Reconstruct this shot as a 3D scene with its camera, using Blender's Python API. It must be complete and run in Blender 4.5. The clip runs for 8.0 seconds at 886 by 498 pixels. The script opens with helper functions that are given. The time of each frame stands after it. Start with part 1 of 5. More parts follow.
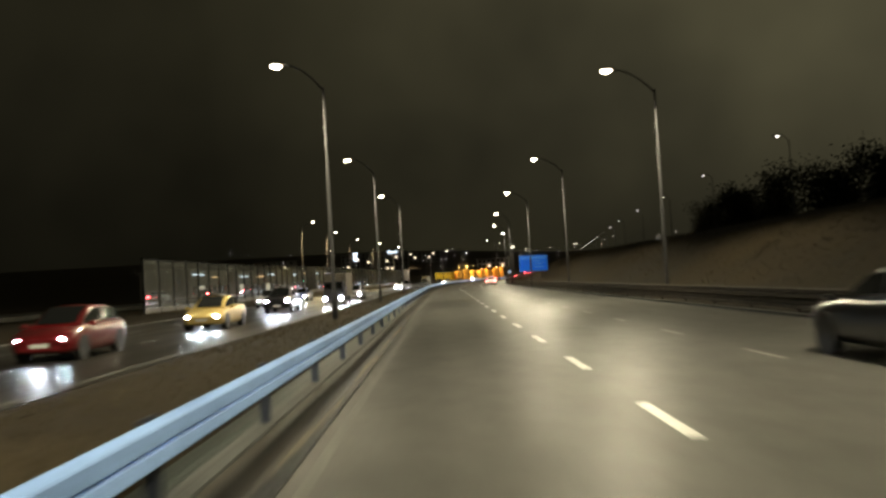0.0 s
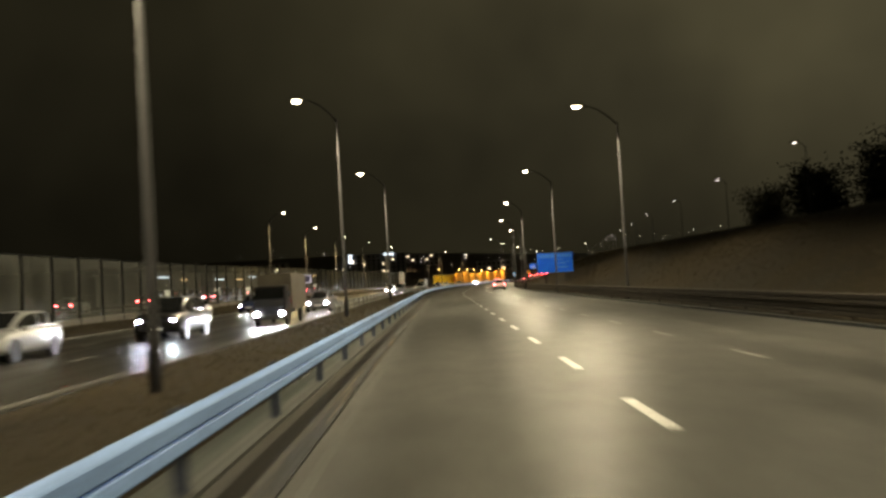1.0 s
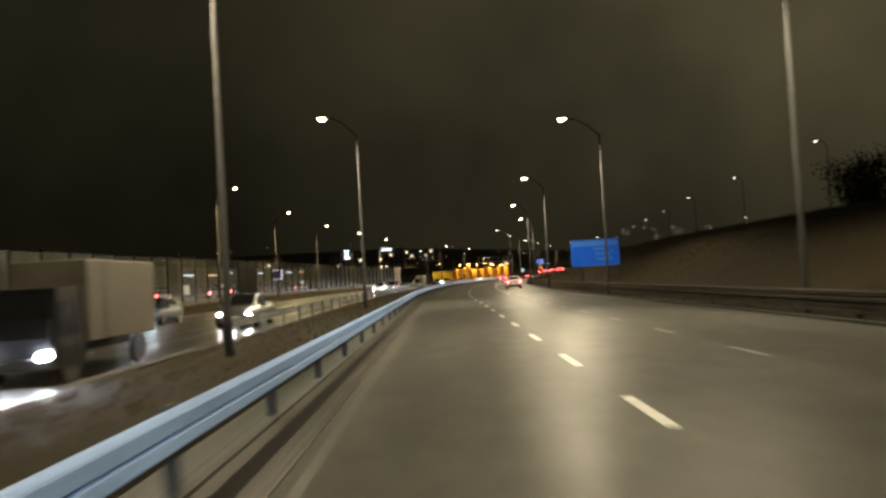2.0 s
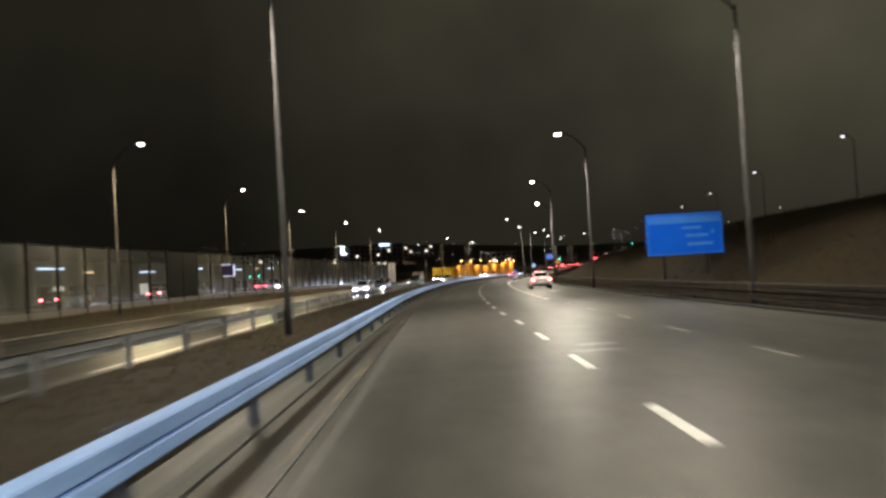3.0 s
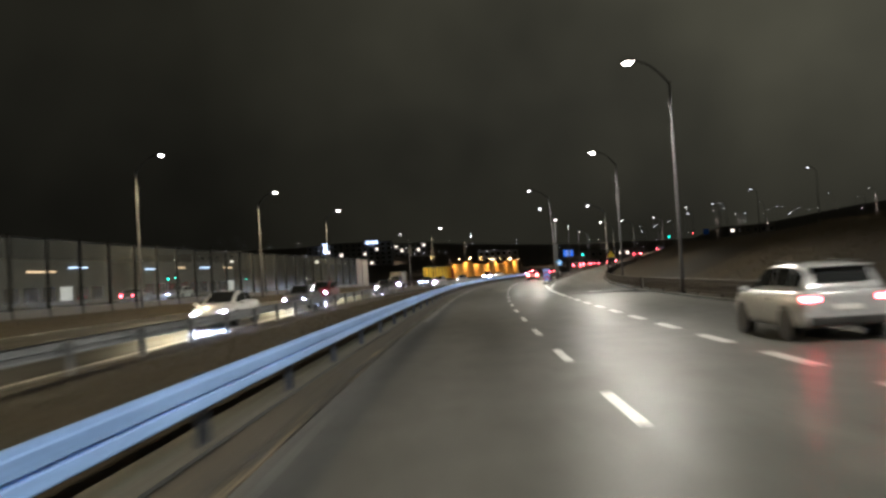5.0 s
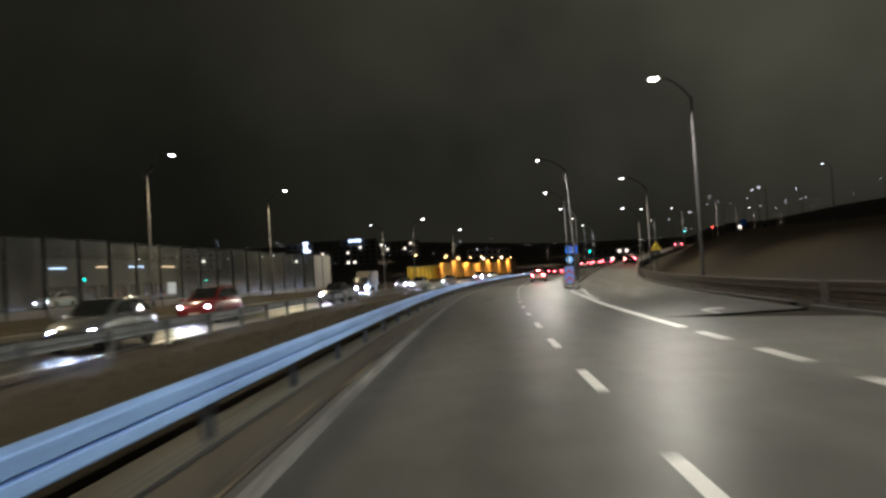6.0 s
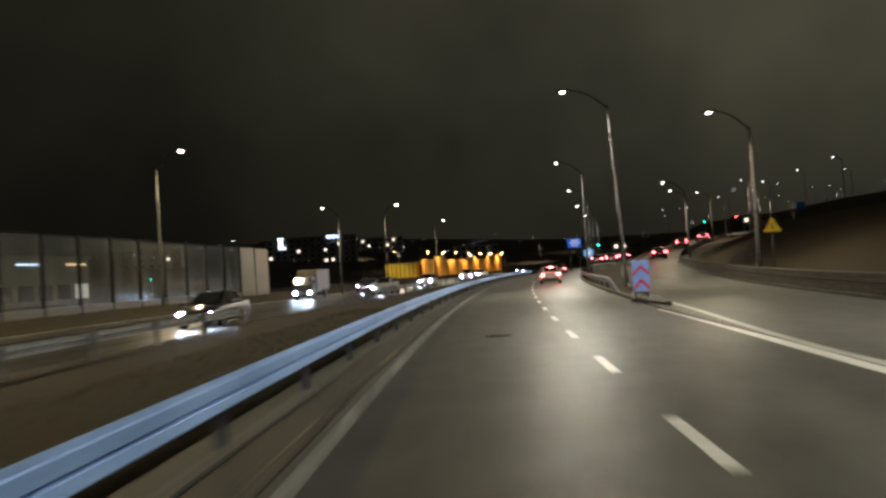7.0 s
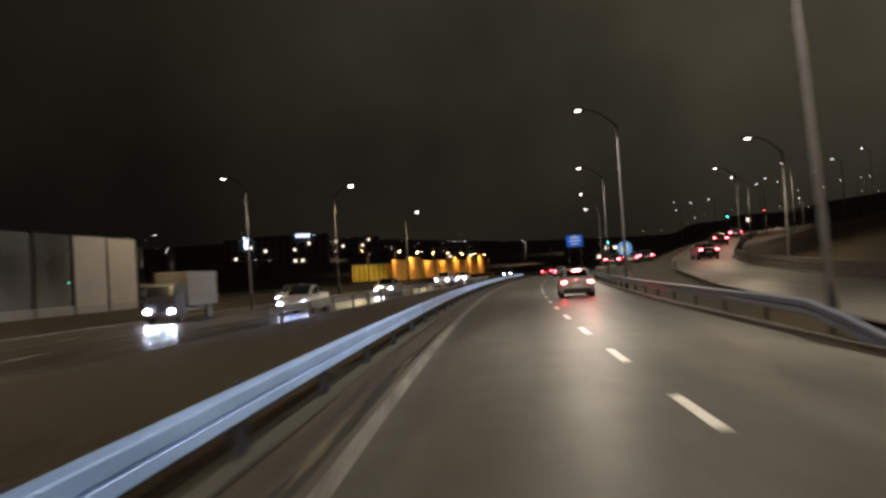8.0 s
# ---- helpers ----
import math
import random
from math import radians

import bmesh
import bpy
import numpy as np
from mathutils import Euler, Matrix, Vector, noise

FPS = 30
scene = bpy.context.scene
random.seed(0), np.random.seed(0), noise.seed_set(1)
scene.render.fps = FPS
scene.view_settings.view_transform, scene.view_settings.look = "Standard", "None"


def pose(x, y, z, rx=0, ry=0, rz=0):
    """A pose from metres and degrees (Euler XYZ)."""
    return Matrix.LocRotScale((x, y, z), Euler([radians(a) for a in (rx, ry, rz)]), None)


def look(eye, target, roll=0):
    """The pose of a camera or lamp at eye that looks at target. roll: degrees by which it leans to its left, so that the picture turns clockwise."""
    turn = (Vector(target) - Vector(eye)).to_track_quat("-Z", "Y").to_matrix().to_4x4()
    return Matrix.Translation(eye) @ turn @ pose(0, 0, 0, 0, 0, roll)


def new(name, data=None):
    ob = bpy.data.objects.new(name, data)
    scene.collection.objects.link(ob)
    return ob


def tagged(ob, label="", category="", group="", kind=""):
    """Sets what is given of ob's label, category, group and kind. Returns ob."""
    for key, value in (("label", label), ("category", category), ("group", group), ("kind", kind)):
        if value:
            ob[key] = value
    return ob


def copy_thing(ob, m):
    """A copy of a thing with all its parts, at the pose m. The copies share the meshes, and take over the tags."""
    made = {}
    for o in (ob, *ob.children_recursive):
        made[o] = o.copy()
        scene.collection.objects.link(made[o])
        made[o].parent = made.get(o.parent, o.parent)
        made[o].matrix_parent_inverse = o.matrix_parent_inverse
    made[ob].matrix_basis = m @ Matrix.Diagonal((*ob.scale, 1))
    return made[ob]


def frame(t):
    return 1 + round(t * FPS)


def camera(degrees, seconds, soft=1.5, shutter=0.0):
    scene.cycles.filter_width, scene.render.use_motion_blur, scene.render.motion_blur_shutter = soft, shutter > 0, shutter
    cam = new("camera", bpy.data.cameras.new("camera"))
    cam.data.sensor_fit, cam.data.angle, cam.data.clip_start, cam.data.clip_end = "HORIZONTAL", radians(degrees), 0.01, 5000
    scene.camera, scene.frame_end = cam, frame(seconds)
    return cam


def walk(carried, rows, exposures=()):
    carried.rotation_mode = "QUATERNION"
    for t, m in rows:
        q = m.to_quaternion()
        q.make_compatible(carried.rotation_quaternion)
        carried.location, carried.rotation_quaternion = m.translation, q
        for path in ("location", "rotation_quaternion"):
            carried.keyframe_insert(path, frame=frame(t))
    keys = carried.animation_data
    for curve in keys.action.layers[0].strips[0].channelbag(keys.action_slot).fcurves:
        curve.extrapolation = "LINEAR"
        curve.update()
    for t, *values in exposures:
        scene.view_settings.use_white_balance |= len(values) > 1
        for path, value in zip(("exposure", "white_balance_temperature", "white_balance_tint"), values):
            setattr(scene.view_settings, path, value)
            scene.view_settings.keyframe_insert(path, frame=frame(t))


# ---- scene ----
cam = camera(55.3, 8.0, soft=2.8, shutter=0.5)
PATH = [
    (0, (-0.042, -5.267, 1.649), (-0.034, -3.268, 1.718), -3.3),
    (0.5, (-0.054, 6.288, 1.642), (-0.043, 8.286, 1.716), -3.2),
    (1, (-0.043, 18.019, 1.659), (-0.031, 20.017, 1.735), -3.3),
    (1.5, (0.005, 29.953, 1.666), (0.017, 31.952, 1.739), -3.2),
    (3, (0.099, 67.26, 1.638), (0.109, 69.259, 1.698), -3.3),
    (3.5, (0.216, 80.297, 1.666), (0.225, 82.296, 1.725), -3.3),
    (4, (0.37, 93.518, 1.625), (0.379, 95.517, 1.685), -3.4),
    (4.5, (0.564, 106.906, 1.589), (0.578, 108.905, 1.651), -3.4),
    (6, (2.257, 148.26, 1.575), (2.304, 150.259, 1.635), -3.5),
    (6.5, (2.962, 162.321, 1.57), (3.026, 164.319, 1.626), -3.6),
    (7, (3.862, 176.412, 1.649), (3.941, 178.41, 1.701), -3.7),
    (7.5, (4.962, 190.5, 1.641), (5.062, 192.497, 1.697), -3.6),
    (8, (6.194, 204.719, 1.693), (6.319, 206.715, 1.747), -3.4),
]
# the camera's picture turns a little cooler from the third second on and darkens at the end
BALANCE = [(0, 0.9, 6150, 12), (1.5, 0.78, 6700, 14), (3, 0.9, 5550, 21), (3.5, 0.88, 5280, 24), (4, 0.76, 5550, 20), (4.5, 0.98, 5300, 22), (6, 0.78, 5150, 20), (6.5, 0.72, 5500, 20), (7, 0.7, 5480, 18), (7.5, 0.78, 5600, 22), (8, 0.45, 5650, 26)]
walk(cam, [(t, look(eye, target, roll)) for t, eye, target, roll in PATH], BALANCE)

# ---------------------------------------------------------------- night sky
world = bpy.data.worlds.new("night_sky")
scene.world = world
world.use_nodes = True
# low cloud that catches the town's light, in uneven banks
cloud = world.node_tree.nodes.new("ShaderNodeTexNoise")
cloud.inputs["Scale"].default_value, cloud.inputs["Detail"].default_value, cloud.inputs["Roughness"].default_value = 1.9, 4.0, 0.5
tone = world.node_tree.nodes.new("ShaderNodeValToRGB")
tone.color_ramp.elements[0].position, tone.color_ramp.elements[0].color = 0.32, (0.0055, 0.0049, 0.0029, 1)
tone.color_ramp.elements[1].position, tone.color_ramp.elements[1].color = 0.68, (0.0220, 0.0193, 0.0098, 1)
world.node_tree.links.new(cloud.outputs["Fac"], tone.inputs["Fac"])
# painted brighter to the east, in place of glare from the right-hand lamps
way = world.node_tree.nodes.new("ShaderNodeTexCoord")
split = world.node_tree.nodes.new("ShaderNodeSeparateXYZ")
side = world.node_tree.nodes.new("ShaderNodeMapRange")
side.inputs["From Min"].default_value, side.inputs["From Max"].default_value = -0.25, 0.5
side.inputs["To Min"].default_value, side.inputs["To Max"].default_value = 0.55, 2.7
glare_cloud = world.node_tree.nodes.new("ShaderNodeVectorMath")
glare_cloud.operation = "SCALE"
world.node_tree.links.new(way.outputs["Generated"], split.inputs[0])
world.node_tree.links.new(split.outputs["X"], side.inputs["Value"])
world.node_tree.links.new(tone.outputs["Color"], glare_cloud.inputs[0])
world.node_tree.links.new(side.outputs["Result"], glare_cloud.inputs["Scale"])
# and darker towards the horizon
low = world.node_tree.nodes.new("ShaderNodeMapRange")
low.inputs["From Min"].default_value, low.inputs["From Max"].default_value = 0.0, 0.2
low.inputs["To Min"].default_value, low.inputs["To Max"].default_value = 0.48, 1.0
both = world.node_tree.nodes.new("ShaderNodeVectorMath")
both.operation = "SCALE"
world.node_tree.links.new(split.outputs["Z"], low.inputs["Value"])
world.node_tree.links.new(glare_cloud.outputs["Vector"], both.inputs[0])
world.node_tree.links.new(low.outputs["Result"], both.inputs["Scale"])
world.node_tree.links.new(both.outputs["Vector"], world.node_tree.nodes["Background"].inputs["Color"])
world.node_tree.nodes["Background"].inputs["Strength"].default_value = 1.0

LAMP_POWER = 4400.0
LAMP_COLOUR = (1.0, 0.87, 0.54)


# ---------------------------------------------------------------- plan of the road
def bend(y):
    """Sideways shift of the carriageway: straight, then a long right-hand curve."""
    if y > 420:
        return bend(420) + 0.33 * (y - 420)
    return 0.0036 * max(0.0, y - 40) + (0.00051 * (y - 100) ** 2 if y > 100 else 0.0)


def heading(y):
    return math.atan2(bend(y + 0.5) - bend(y - 0.5), 1.0)


def at(r, y, z=0.0):
    return Vector((r + bend(y), y, z))


def ease(a, b, v):
    k = min(1.0, max(0.0, (v - a) / (b - a)))
    return k * k * (3 - 2 * k)


def drift(y):
    """How far the oncoming carriageway has moved away from ours."""
    return float(np.interp(y, (60, 100, 130, 150, 167, 190, 205, 225, 250, 300), (0, -0.3, -0.5, -1.4, -2.0, -2.8, -3.2, -2.9, -1.8, -1.0)))


def verge(y):
    """Sideways swing of the inner road edge, its strips and its rail."""
    return 0.15 * ease(105, 150, y) - 0.33 * ease(150, 215, y)


RAMP = [(172, 7.4, 0), (190, 8.2, 0), (207, 9.3, 0.05), (217, 9.85, 0.15), (240, 12.0, 0.45), (260, 14.0, 0.9),
        (280, 17.2, 1.5), (303, 23.2, 3.0), (330, 31.0, 4.4), (370, 42.0, 6.0), (420, 56.0, 8.0)]


def ramp(y):
    """Centre of the exit ramp: offset from the main road and height."""
    ys = [p[0] for p in RAMP]
    return float(np.interp(y, ys, [p[1] for p in RAMP])), float(np.interp(y, ys, [p[2] for p in RAMP]))


def ground_z(r, y):
    lump = 0.05 * noise.noise((r * 0.35, y * 0.12, 2.0))
    far = 24 * ease(430, 1000, y) + 14 * ease(70, 230, r) * ease(60, 320, y) + 12 * ease(60, 300, -r) * ease(250, 600, y)
    d = drift(y)
    if -6.75 + d < r < -2.74:
        z = 0.03 + 0.10 * math.sin((r + 6.75 - d) / (4.01 - d) * math.pi) + lump
    elif -18.0 + d < r <= -6.75 + d:
        z = -0.07
    elif r <= -18.0 + d:
        z = 0.05 + ease(18 - d, 23.6, -r) * (0.1 + 0.4 * ease(80, 150, y)) + lump
    elif r <= 10.4 and y < 165:
        z = -0.07
    else:
        rx, rz = ramp(max(y, 172))
        if y < 165:
            rx, rz = 7.4, 0.0
        edge = rx + 3.4
        inner = 5.4 if y < 208 else 5.75 + 0.03 * (y - 208)
        if r < inner:
            z = -0.07
        elif r < rx - 2.4:
            z = -0.07 if y < 208 else 0.1 + (rz - 0.15) * ease(inner, rx - 2.4, r)
        elif r < edge:
            z = rz - 0.07
        else:
            top = (4.3 - 0.9 * ease(120, 170, y) + 0.5 * ease(190, 230, y)) * (1 - 0.75 * ease(240, 330, y))
            z = rz + top * ease(edge - 1.0, edge + 11.0, r) + lump * 0.8 * ease(edge, edge + 4, r) + 0.02 * max(0.0, r - edge - 11)
    return z + far


# ---------------------------------------------------------------- materials
def material(name):
    m = bpy.data.materials.new(name)
    m.use_nodes = True
    t = m.node_tree
    b = t.nodes["Principled BSDF"]
    return m, t, b


def link(t, a, b):
    t.links.new(a, b)


def noise_node(t, scale, detail=4.0, rough=0.55, vec=None, stretch=None):
    n = t.nodes.new("ShaderNodeTexNoise")
    n.inputs["Scale"].default_value = scale
    n.inputs["Detail"].default_value = detail
    n.inputs["Roughness"].default_value = rough
    if vec is None:
        c = t.nodes.new("ShaderNodeTexCoord")
        vec = c.outputs["Object"]
    if stretch:
        mp = t.nodes.new("ShaderNodeMapping")
        mp.inputs["Scale"].default_value = stretch
        link(t, vec, mp.inputs["Vector"])
        vec = mp.outputs["Vector"]
    link(t, vec, n.inputs["Vector"])
    return n


def ramp_node(t, fac, stops):
    n = t.nodes.new("ShaderNodeValToRGB")
    e = n.color_ramp.elements
    while len(e) < len(stops):
        e.new(0.5)
    for el, (p, c) in zip(e, stops):
        el.position = p
        el.color = c if len(c) == 4 else (*c, 1)
    link(t, fac, n.inputs["Fac"])
    return n


def bump_node(t, height, strength, distance=0.01, normal=None):
    n = t.nodes.new("ShaderNodeBump")
    n.inputs["Strength"].default_value = strength
    n.inputs["Distance"].default_value = distance
    link(t, height, n.inputs["Height"])
    if normal is not None:
        link(t, normal, n.inputs["Normal"])
    return n


def mixer(t, fac, a, b, blend="MIX"):
    n = t.nodes.new("ShaderNodeMix")
    n.data_type = "RGBA"
    n.blend_type = blend
    for sock, v in ((n.inputs[0], fac), (n.inputs[6], a), (n.inputs[7], b)):
        if isinstance(v, (int, float)):
            sock.default_value = v
        elif isinstance(v, tuple):
            sock.default_value = (*v, 1) if len(v) == 3 else v
        else:
            link(t, v, sock)
    return n.outputs[2]


def surface(name, dark, light, scale=3.0, rough=(0.5, 0.75), metal=0.0, bump=0.2, fine=40.0, stretch=None, dist=0.01, spec=0.5, laid=False, span=(0.3, 0.72)):
    """A two-scale mottled surface: large stains and fine grain, with relief."""
    m, t, b = material(name)
    uv = t.nodes.new("ShaderNodeUVMap").outputs["UV"] if laid else None
    big = noise_node(t, scale, 5, 0.6, vec=uv, stretch=stretch)
    small = noise_node(t, fine, 3, 0.6)
    col = ramp_node(t, big.outputs["Fac"], [(span[0], dark), (span[1], light)])
    speck = ramp_node(t, small.outputs["Fac"], [(0.3, (0.72, 0.72, 0.72)), (0.7, (1.15, 1.15, 1.15))])
    link(t, mixer(t, 1.0, col.outputs["Color"], speck.outputs["Color"], "MULTIPLY"), b.inputs["Base Color"])
    r = ramp_node(t, big.outputs["Fac"], [(0.3, (rough[0],) * 3), (0.7, (rough[1],) * 3)])
    link(t, r.outputs["Color"], b.inputs["Roughness"])
    b.inputs["Metallic"].default_value = metal
    b.inputs["Specular IOR Level"].default_value = spec
    link(t, bump_node(t, small.outputs["Fac"], bump, dist).outputs["Normal"], b.inputs["Normal"])
    return m


def glow(name, colour, strength, base=(0.8, 0.8, 0.8), sampled=True):
    m, t, b = material(name)
    b.inputs["Base Color"].default_value = (*base, 1)
    b.inputs["Roughness"].default_value = 0.25
    b.inputs["Emission Color"].default_value = (*colour, 1)
    b.inputs["Emission Strength"].default_value = strength
    if not sampled:
        m.cycles.emission_sampling = "NONE"
    return m


def paint(name, colour, rough=0.3, coat=0.7, metal=0.2):
    m, t, b = material(name)
    n = noise_node(t, 6.0, 5, 0.65)
    dirt = ramp_node(t, n.outputs["Fac"], [(0.35, tuple(c * 0.7 for c in colour)), (0.65, colour)])
    link(t, dirt.outputs["Color"], b.inputs["Base Color"])
    b.inputs["Roughness"].default_value = rough
    b.inputs["Metallic"].default_value = metal
    b.inputs["Coat Weight"].default_value = coat
    b.inputs["Coat Roughness"].default_value = 0.08
    d = noise_node(t, 160.0, 2, 0.5)
    link(t, bump_node(t, d.outputs["Fac"], 0.08, 0.002).outputs["Normal"], b.inputs["Normal"])
    return m


def wet_asphalt(name, tint, worn, sheen=(0.32, 0.44)):
    """Wet asphalt: damp, smoother wheel tracks and a duller crown between them, grit, patches and tar seams."""
    m, t, b = material(name)
    uv = t.nodes.new("ShaderNodeUVMap").outputs["UV"]
    sep = t.nodes.new("ShaderNodeSeparateXYZ")
    link(t, uv, sep.inputs[0])
    wave = t.nodes.new("ShaderNodeMath")
    wave.operation = "SINE"
    k = t.nodes.new("ShaderNodeMath")
    k.operation = "MULTIPLY_ADD"
    k.inputs[1].default_value = 2 * math.pi / 1.72
    k.inputs[2].default_value = 0.9
    link(t, sep.outputs["X"], k.inputs[0])
    link(t, k.outputs[0], wave.inputs[0])
    broad = noise_node(t, 0.22, 5, 0.6, vec=uv, stretch=(3.0, 0.35, 1.0))
    mid = noise_node(t, 1.4, 5, 0.65, vec=uv, stretch=(1.0, 0.5, 1.0))
    grit = noise_node(t, 55.0, 3, 0.7, vec=uv)
    add = t.nodes.new("ShaderNodeMath")
    add.operation = "MULTIPLY_ADD"
    add.inputs[1].default_value = 0.075
    link(t, wave.outputs[0], add.inputs[0])
    link(t, broad.outputs["Fac"], add.inputs[2])
    col = ramp_node(t, add.outputs[0], [(0.28, tint), (0.5, tuple((a + c) / 2 for a, c in zip(tint, worn))), (0.75, worn)])
    patch = ramp_node(t, mid.outputs["Fac"], [(0.33, (0.8, 0.8, 0.8)), (0.67, (1.12, 1.12, 1.12))])
    speck = ramp_node(t, grit.outputs["Fac"], [(0.25, (0.6, 0.6, 0.6)), (0.75, (1.35, 1.35, 1.35))])
    c1 = mixer(t, 1.0, col.outputs["Color"], patch.outputs["Color"], "MULTIPLY")
    link(t, mixer(t, 1.0, c1, speck.outputs["Color"], "MULTIPLY"), b.inputs["Base Color"])
    rg = ramp_node(t, add.outputs[0], [(0.3, (sheen[0],) * 3), (0.7, (sheen[1],) * 3)])
    link(t, rg.outputs["Color"], b.inputs["Roughness"])
    b.inputs["Specular IOR Level"].default_value = 0.018
    n1 = bump_node(t, grit.outputs["Fac"], 0.22, 0.004)
    n2 = bump_node(t, mid.outputs["Fac"], 0.02, 0.02, n1.outputs["Normal"])
    link(t, n2.outputs["Normal"], b.inputs["Normal"])
    return m


# raised above the opposite road's tone, standing in for headlights and blue flashes
M_ROAD = wet_asphalt("wet_asphalt", (0.070, 0.069, 0.065), (0.104, 0.102, 0.095), (0.37, 0.46))
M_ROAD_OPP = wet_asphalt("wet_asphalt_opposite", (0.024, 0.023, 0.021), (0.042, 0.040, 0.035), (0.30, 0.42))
M_GROUND = surface("winter_grass_and_soil", (0.016, 0.0124, 0.0072), (0.031, 0.0236, 0.0130), 0.25, (0.85, 0.98), bump=0.25, fine=9.0, dist=0.02, spec=0.1)
M_GUTTER = surface("wet_concrete_gutter", (0.030, 0.031, 0.030), (0.09, 0.094, 0.092), 1.1, (0.6, 0.85), bump=0.4, fine=35.0, stretch=(12.0, 0.06, 1.0), laid=True, spec=0.15, span=(0.36, 0.68))
M_CHANNEL = surface("wet_dark_channel", (0.009, 0.012, 0.011), (0.042, 0.052, 0.048), 1.0, (0.5, 0.75), bump=0.4, fine=30.0, stretch=(9.0, 0.08, 1.0), laid=True, spec=0.2)
M_SILT = surface("wet_silt_and_sand", (0.010, 0.010, 0.009), (0.17, 0.14, 0.09), 1.0, (0.45, 0.75), bump=0.6, fine=22.0, stretch=(8.0, 0.2, 1.0), laid=True, spec=0.2, span=(0.5, 0.7))
M_DIRT = surface("wet_brown_soil", (0.010, 0.009, 0.008), (0.066, 0.060, 0.050), 1.1, (0.55, 0.8), bump=0.6, fine=22.0, stretch=(9.0, 0.09, 1.0), laid=True, spec=0.2, span=(0.36, 0.74))
M_KERB = surface("kerb_concrete", (0.05, 0.046, 0.038), (0.12, 0.11, 0.09), 1.6, (0.45, 0.7), bump=0.4, fine=50.0)
M_KERB_GRIMY = surface("grimy_kerb_concrete", (0.022, 0.020, 0.017), (0.058, 0.052, 0.044), 1.6, (0.6, 0.8), bump=0.4, fine=50.0, spec=0.15)
M_PAINT = surface("worn_road_paint", (0.36, 0.36, 0.355), (0.66, 0.66, 0.65), 2.2, (0.35, 0.55), bump=0.4, fine=60.0)
M_PAINT_OLD = surface("faded_dirty_paint", (0.055, 0.054, 0.050), (0.15, 0.147, 0.137), 1.2, (0.45, 0.65), bump=0.4, fine=40.0, stretch=(3.0, 0.3, 1.0), spec=0.08)
M_PAINT_MID = surface("dulled_road_paint", (0.15, 0.148, 0.14), (0.44, 0.435, 0.41), 1.6, (0.35, 0.55), bump=0.4, fine=50.0, stretch=(2.0, 0.4, 1.0))
M_PAINT_DULL = surface("grimy_road_paint", (0.075, 0.074, 0.07), (0.32, 0.315, 0.30), 1.3, (0.45, 0.65), bump=0.4, fine=45.0, stretch=(3.0, 0.25, 1.0), spec=0.12)
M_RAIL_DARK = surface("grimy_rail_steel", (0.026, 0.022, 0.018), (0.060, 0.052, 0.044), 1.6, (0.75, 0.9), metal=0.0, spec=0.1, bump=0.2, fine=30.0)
# blue of the flashing lights is put into the zinc's colour
M_ZINC_BLUED = surface("galvanised_steel_blue_cast", (0.17, 0.30, 0.62), (0.29, 0.47, 0.86), 1.3, (0.58, 0.72), metal=0.35, bump=0.12, fine=25.0, stretch=(1.0, 0.3, 1.0))
M_ZINC_OLD = surface("dull_galvanised_steel", (0.16, 0.17, 0.18), (0.30, 0.31, 0.33), 2.0, (0.5, 0.7), metal=0.6, bump=0.2, fine=30.0)
# darker rail steel, its colour tinted with the same blue light
M_ZINC_DULL_BLUED = surface("grimy_steel_blue_cast", (0.030, 0.038, 0.062), (0.065, 0.08, 0.125), 2.0, (0.55, 0.75), metal=0.3, bump=0.2, fine=30.0)
M_POLE = surface("weathered_pole_steel", (0.020, 0.020, 0.022), (0.040, 0.039, 0.042), 2.0, (0.65, 0.85), metal=0.0, spec=0.25, bump=0.15, fine=30.0)
M_HOUSING = surface("lamp_housing_grey", (0.06, 0.06, 0.06), (0.11, 0.11, 0.11), 4.0, (0.4, 0.6), metal=0.3)
M_LENS = glow("lamp_lens_warm", (1.0, 0.86, 0.56), 20.0, sampled=False)
M_LENS_MID = glow("lamp_lens_warm_dim", (1.0, 0.88, 0.62), 7.0, sampled=False)
M_LENS_FAR = glow("lamp_lens_white", (1.0, 0.92, 0.76), 3.5, sampled=False)
M_SODIUM = glow("lamp_lens_sodium", (1.0, 0.55, 0.14), 30.0, sampled=False)
M_SHOP_LIT = glow("dim_shop_window", (1.0, 0.85, 0.6), 0.25, sampled=False)
M_SODIUM_DIM = glow("sign_strip_amber", (1.0, 0.6, 0.25), 1.3, sampled=False)
M_BARRIER_POST = surface("barrier_post_dark", (0.003, 0.0033, 0.0033), (0.010, 0.0105, 0.0105), 3.0, (0.8, 0.95), spec=0.08)
M_TYRE = surface("tyre_rubber", (0.012, 0.012, 0.012), (0.03, 0.03, 0.03), 8.0, (0.6, 0.85))
M_RIM = surface("alloy_rim", (0.07, 0.07, 0.075), (0.15, 0.15, 0.16), 6.0, (0.35, 0.5), metal=0.8)
M_BLACK = surface("black_plastic", (0.01, 0.01, 0.01), (0.03, 0.03, 0.03), 6.0, (0.4, 0.6))
M_HEAD = glow("headlamp_on", (0.86, 0.93, 1.0), 560.0)
M_HEAD_OFF = surface("headlamp_clear", (0.35, 0.36, 0.38), (0.6, 0.62, 0.65), 9.0, (0.08, 0.15), metal=0.5)
M_TAIL = glow("tail_lamp_on", (1.0, 0.03, 0.03), 80.0, base=(0.4, 0.01, 0.01))
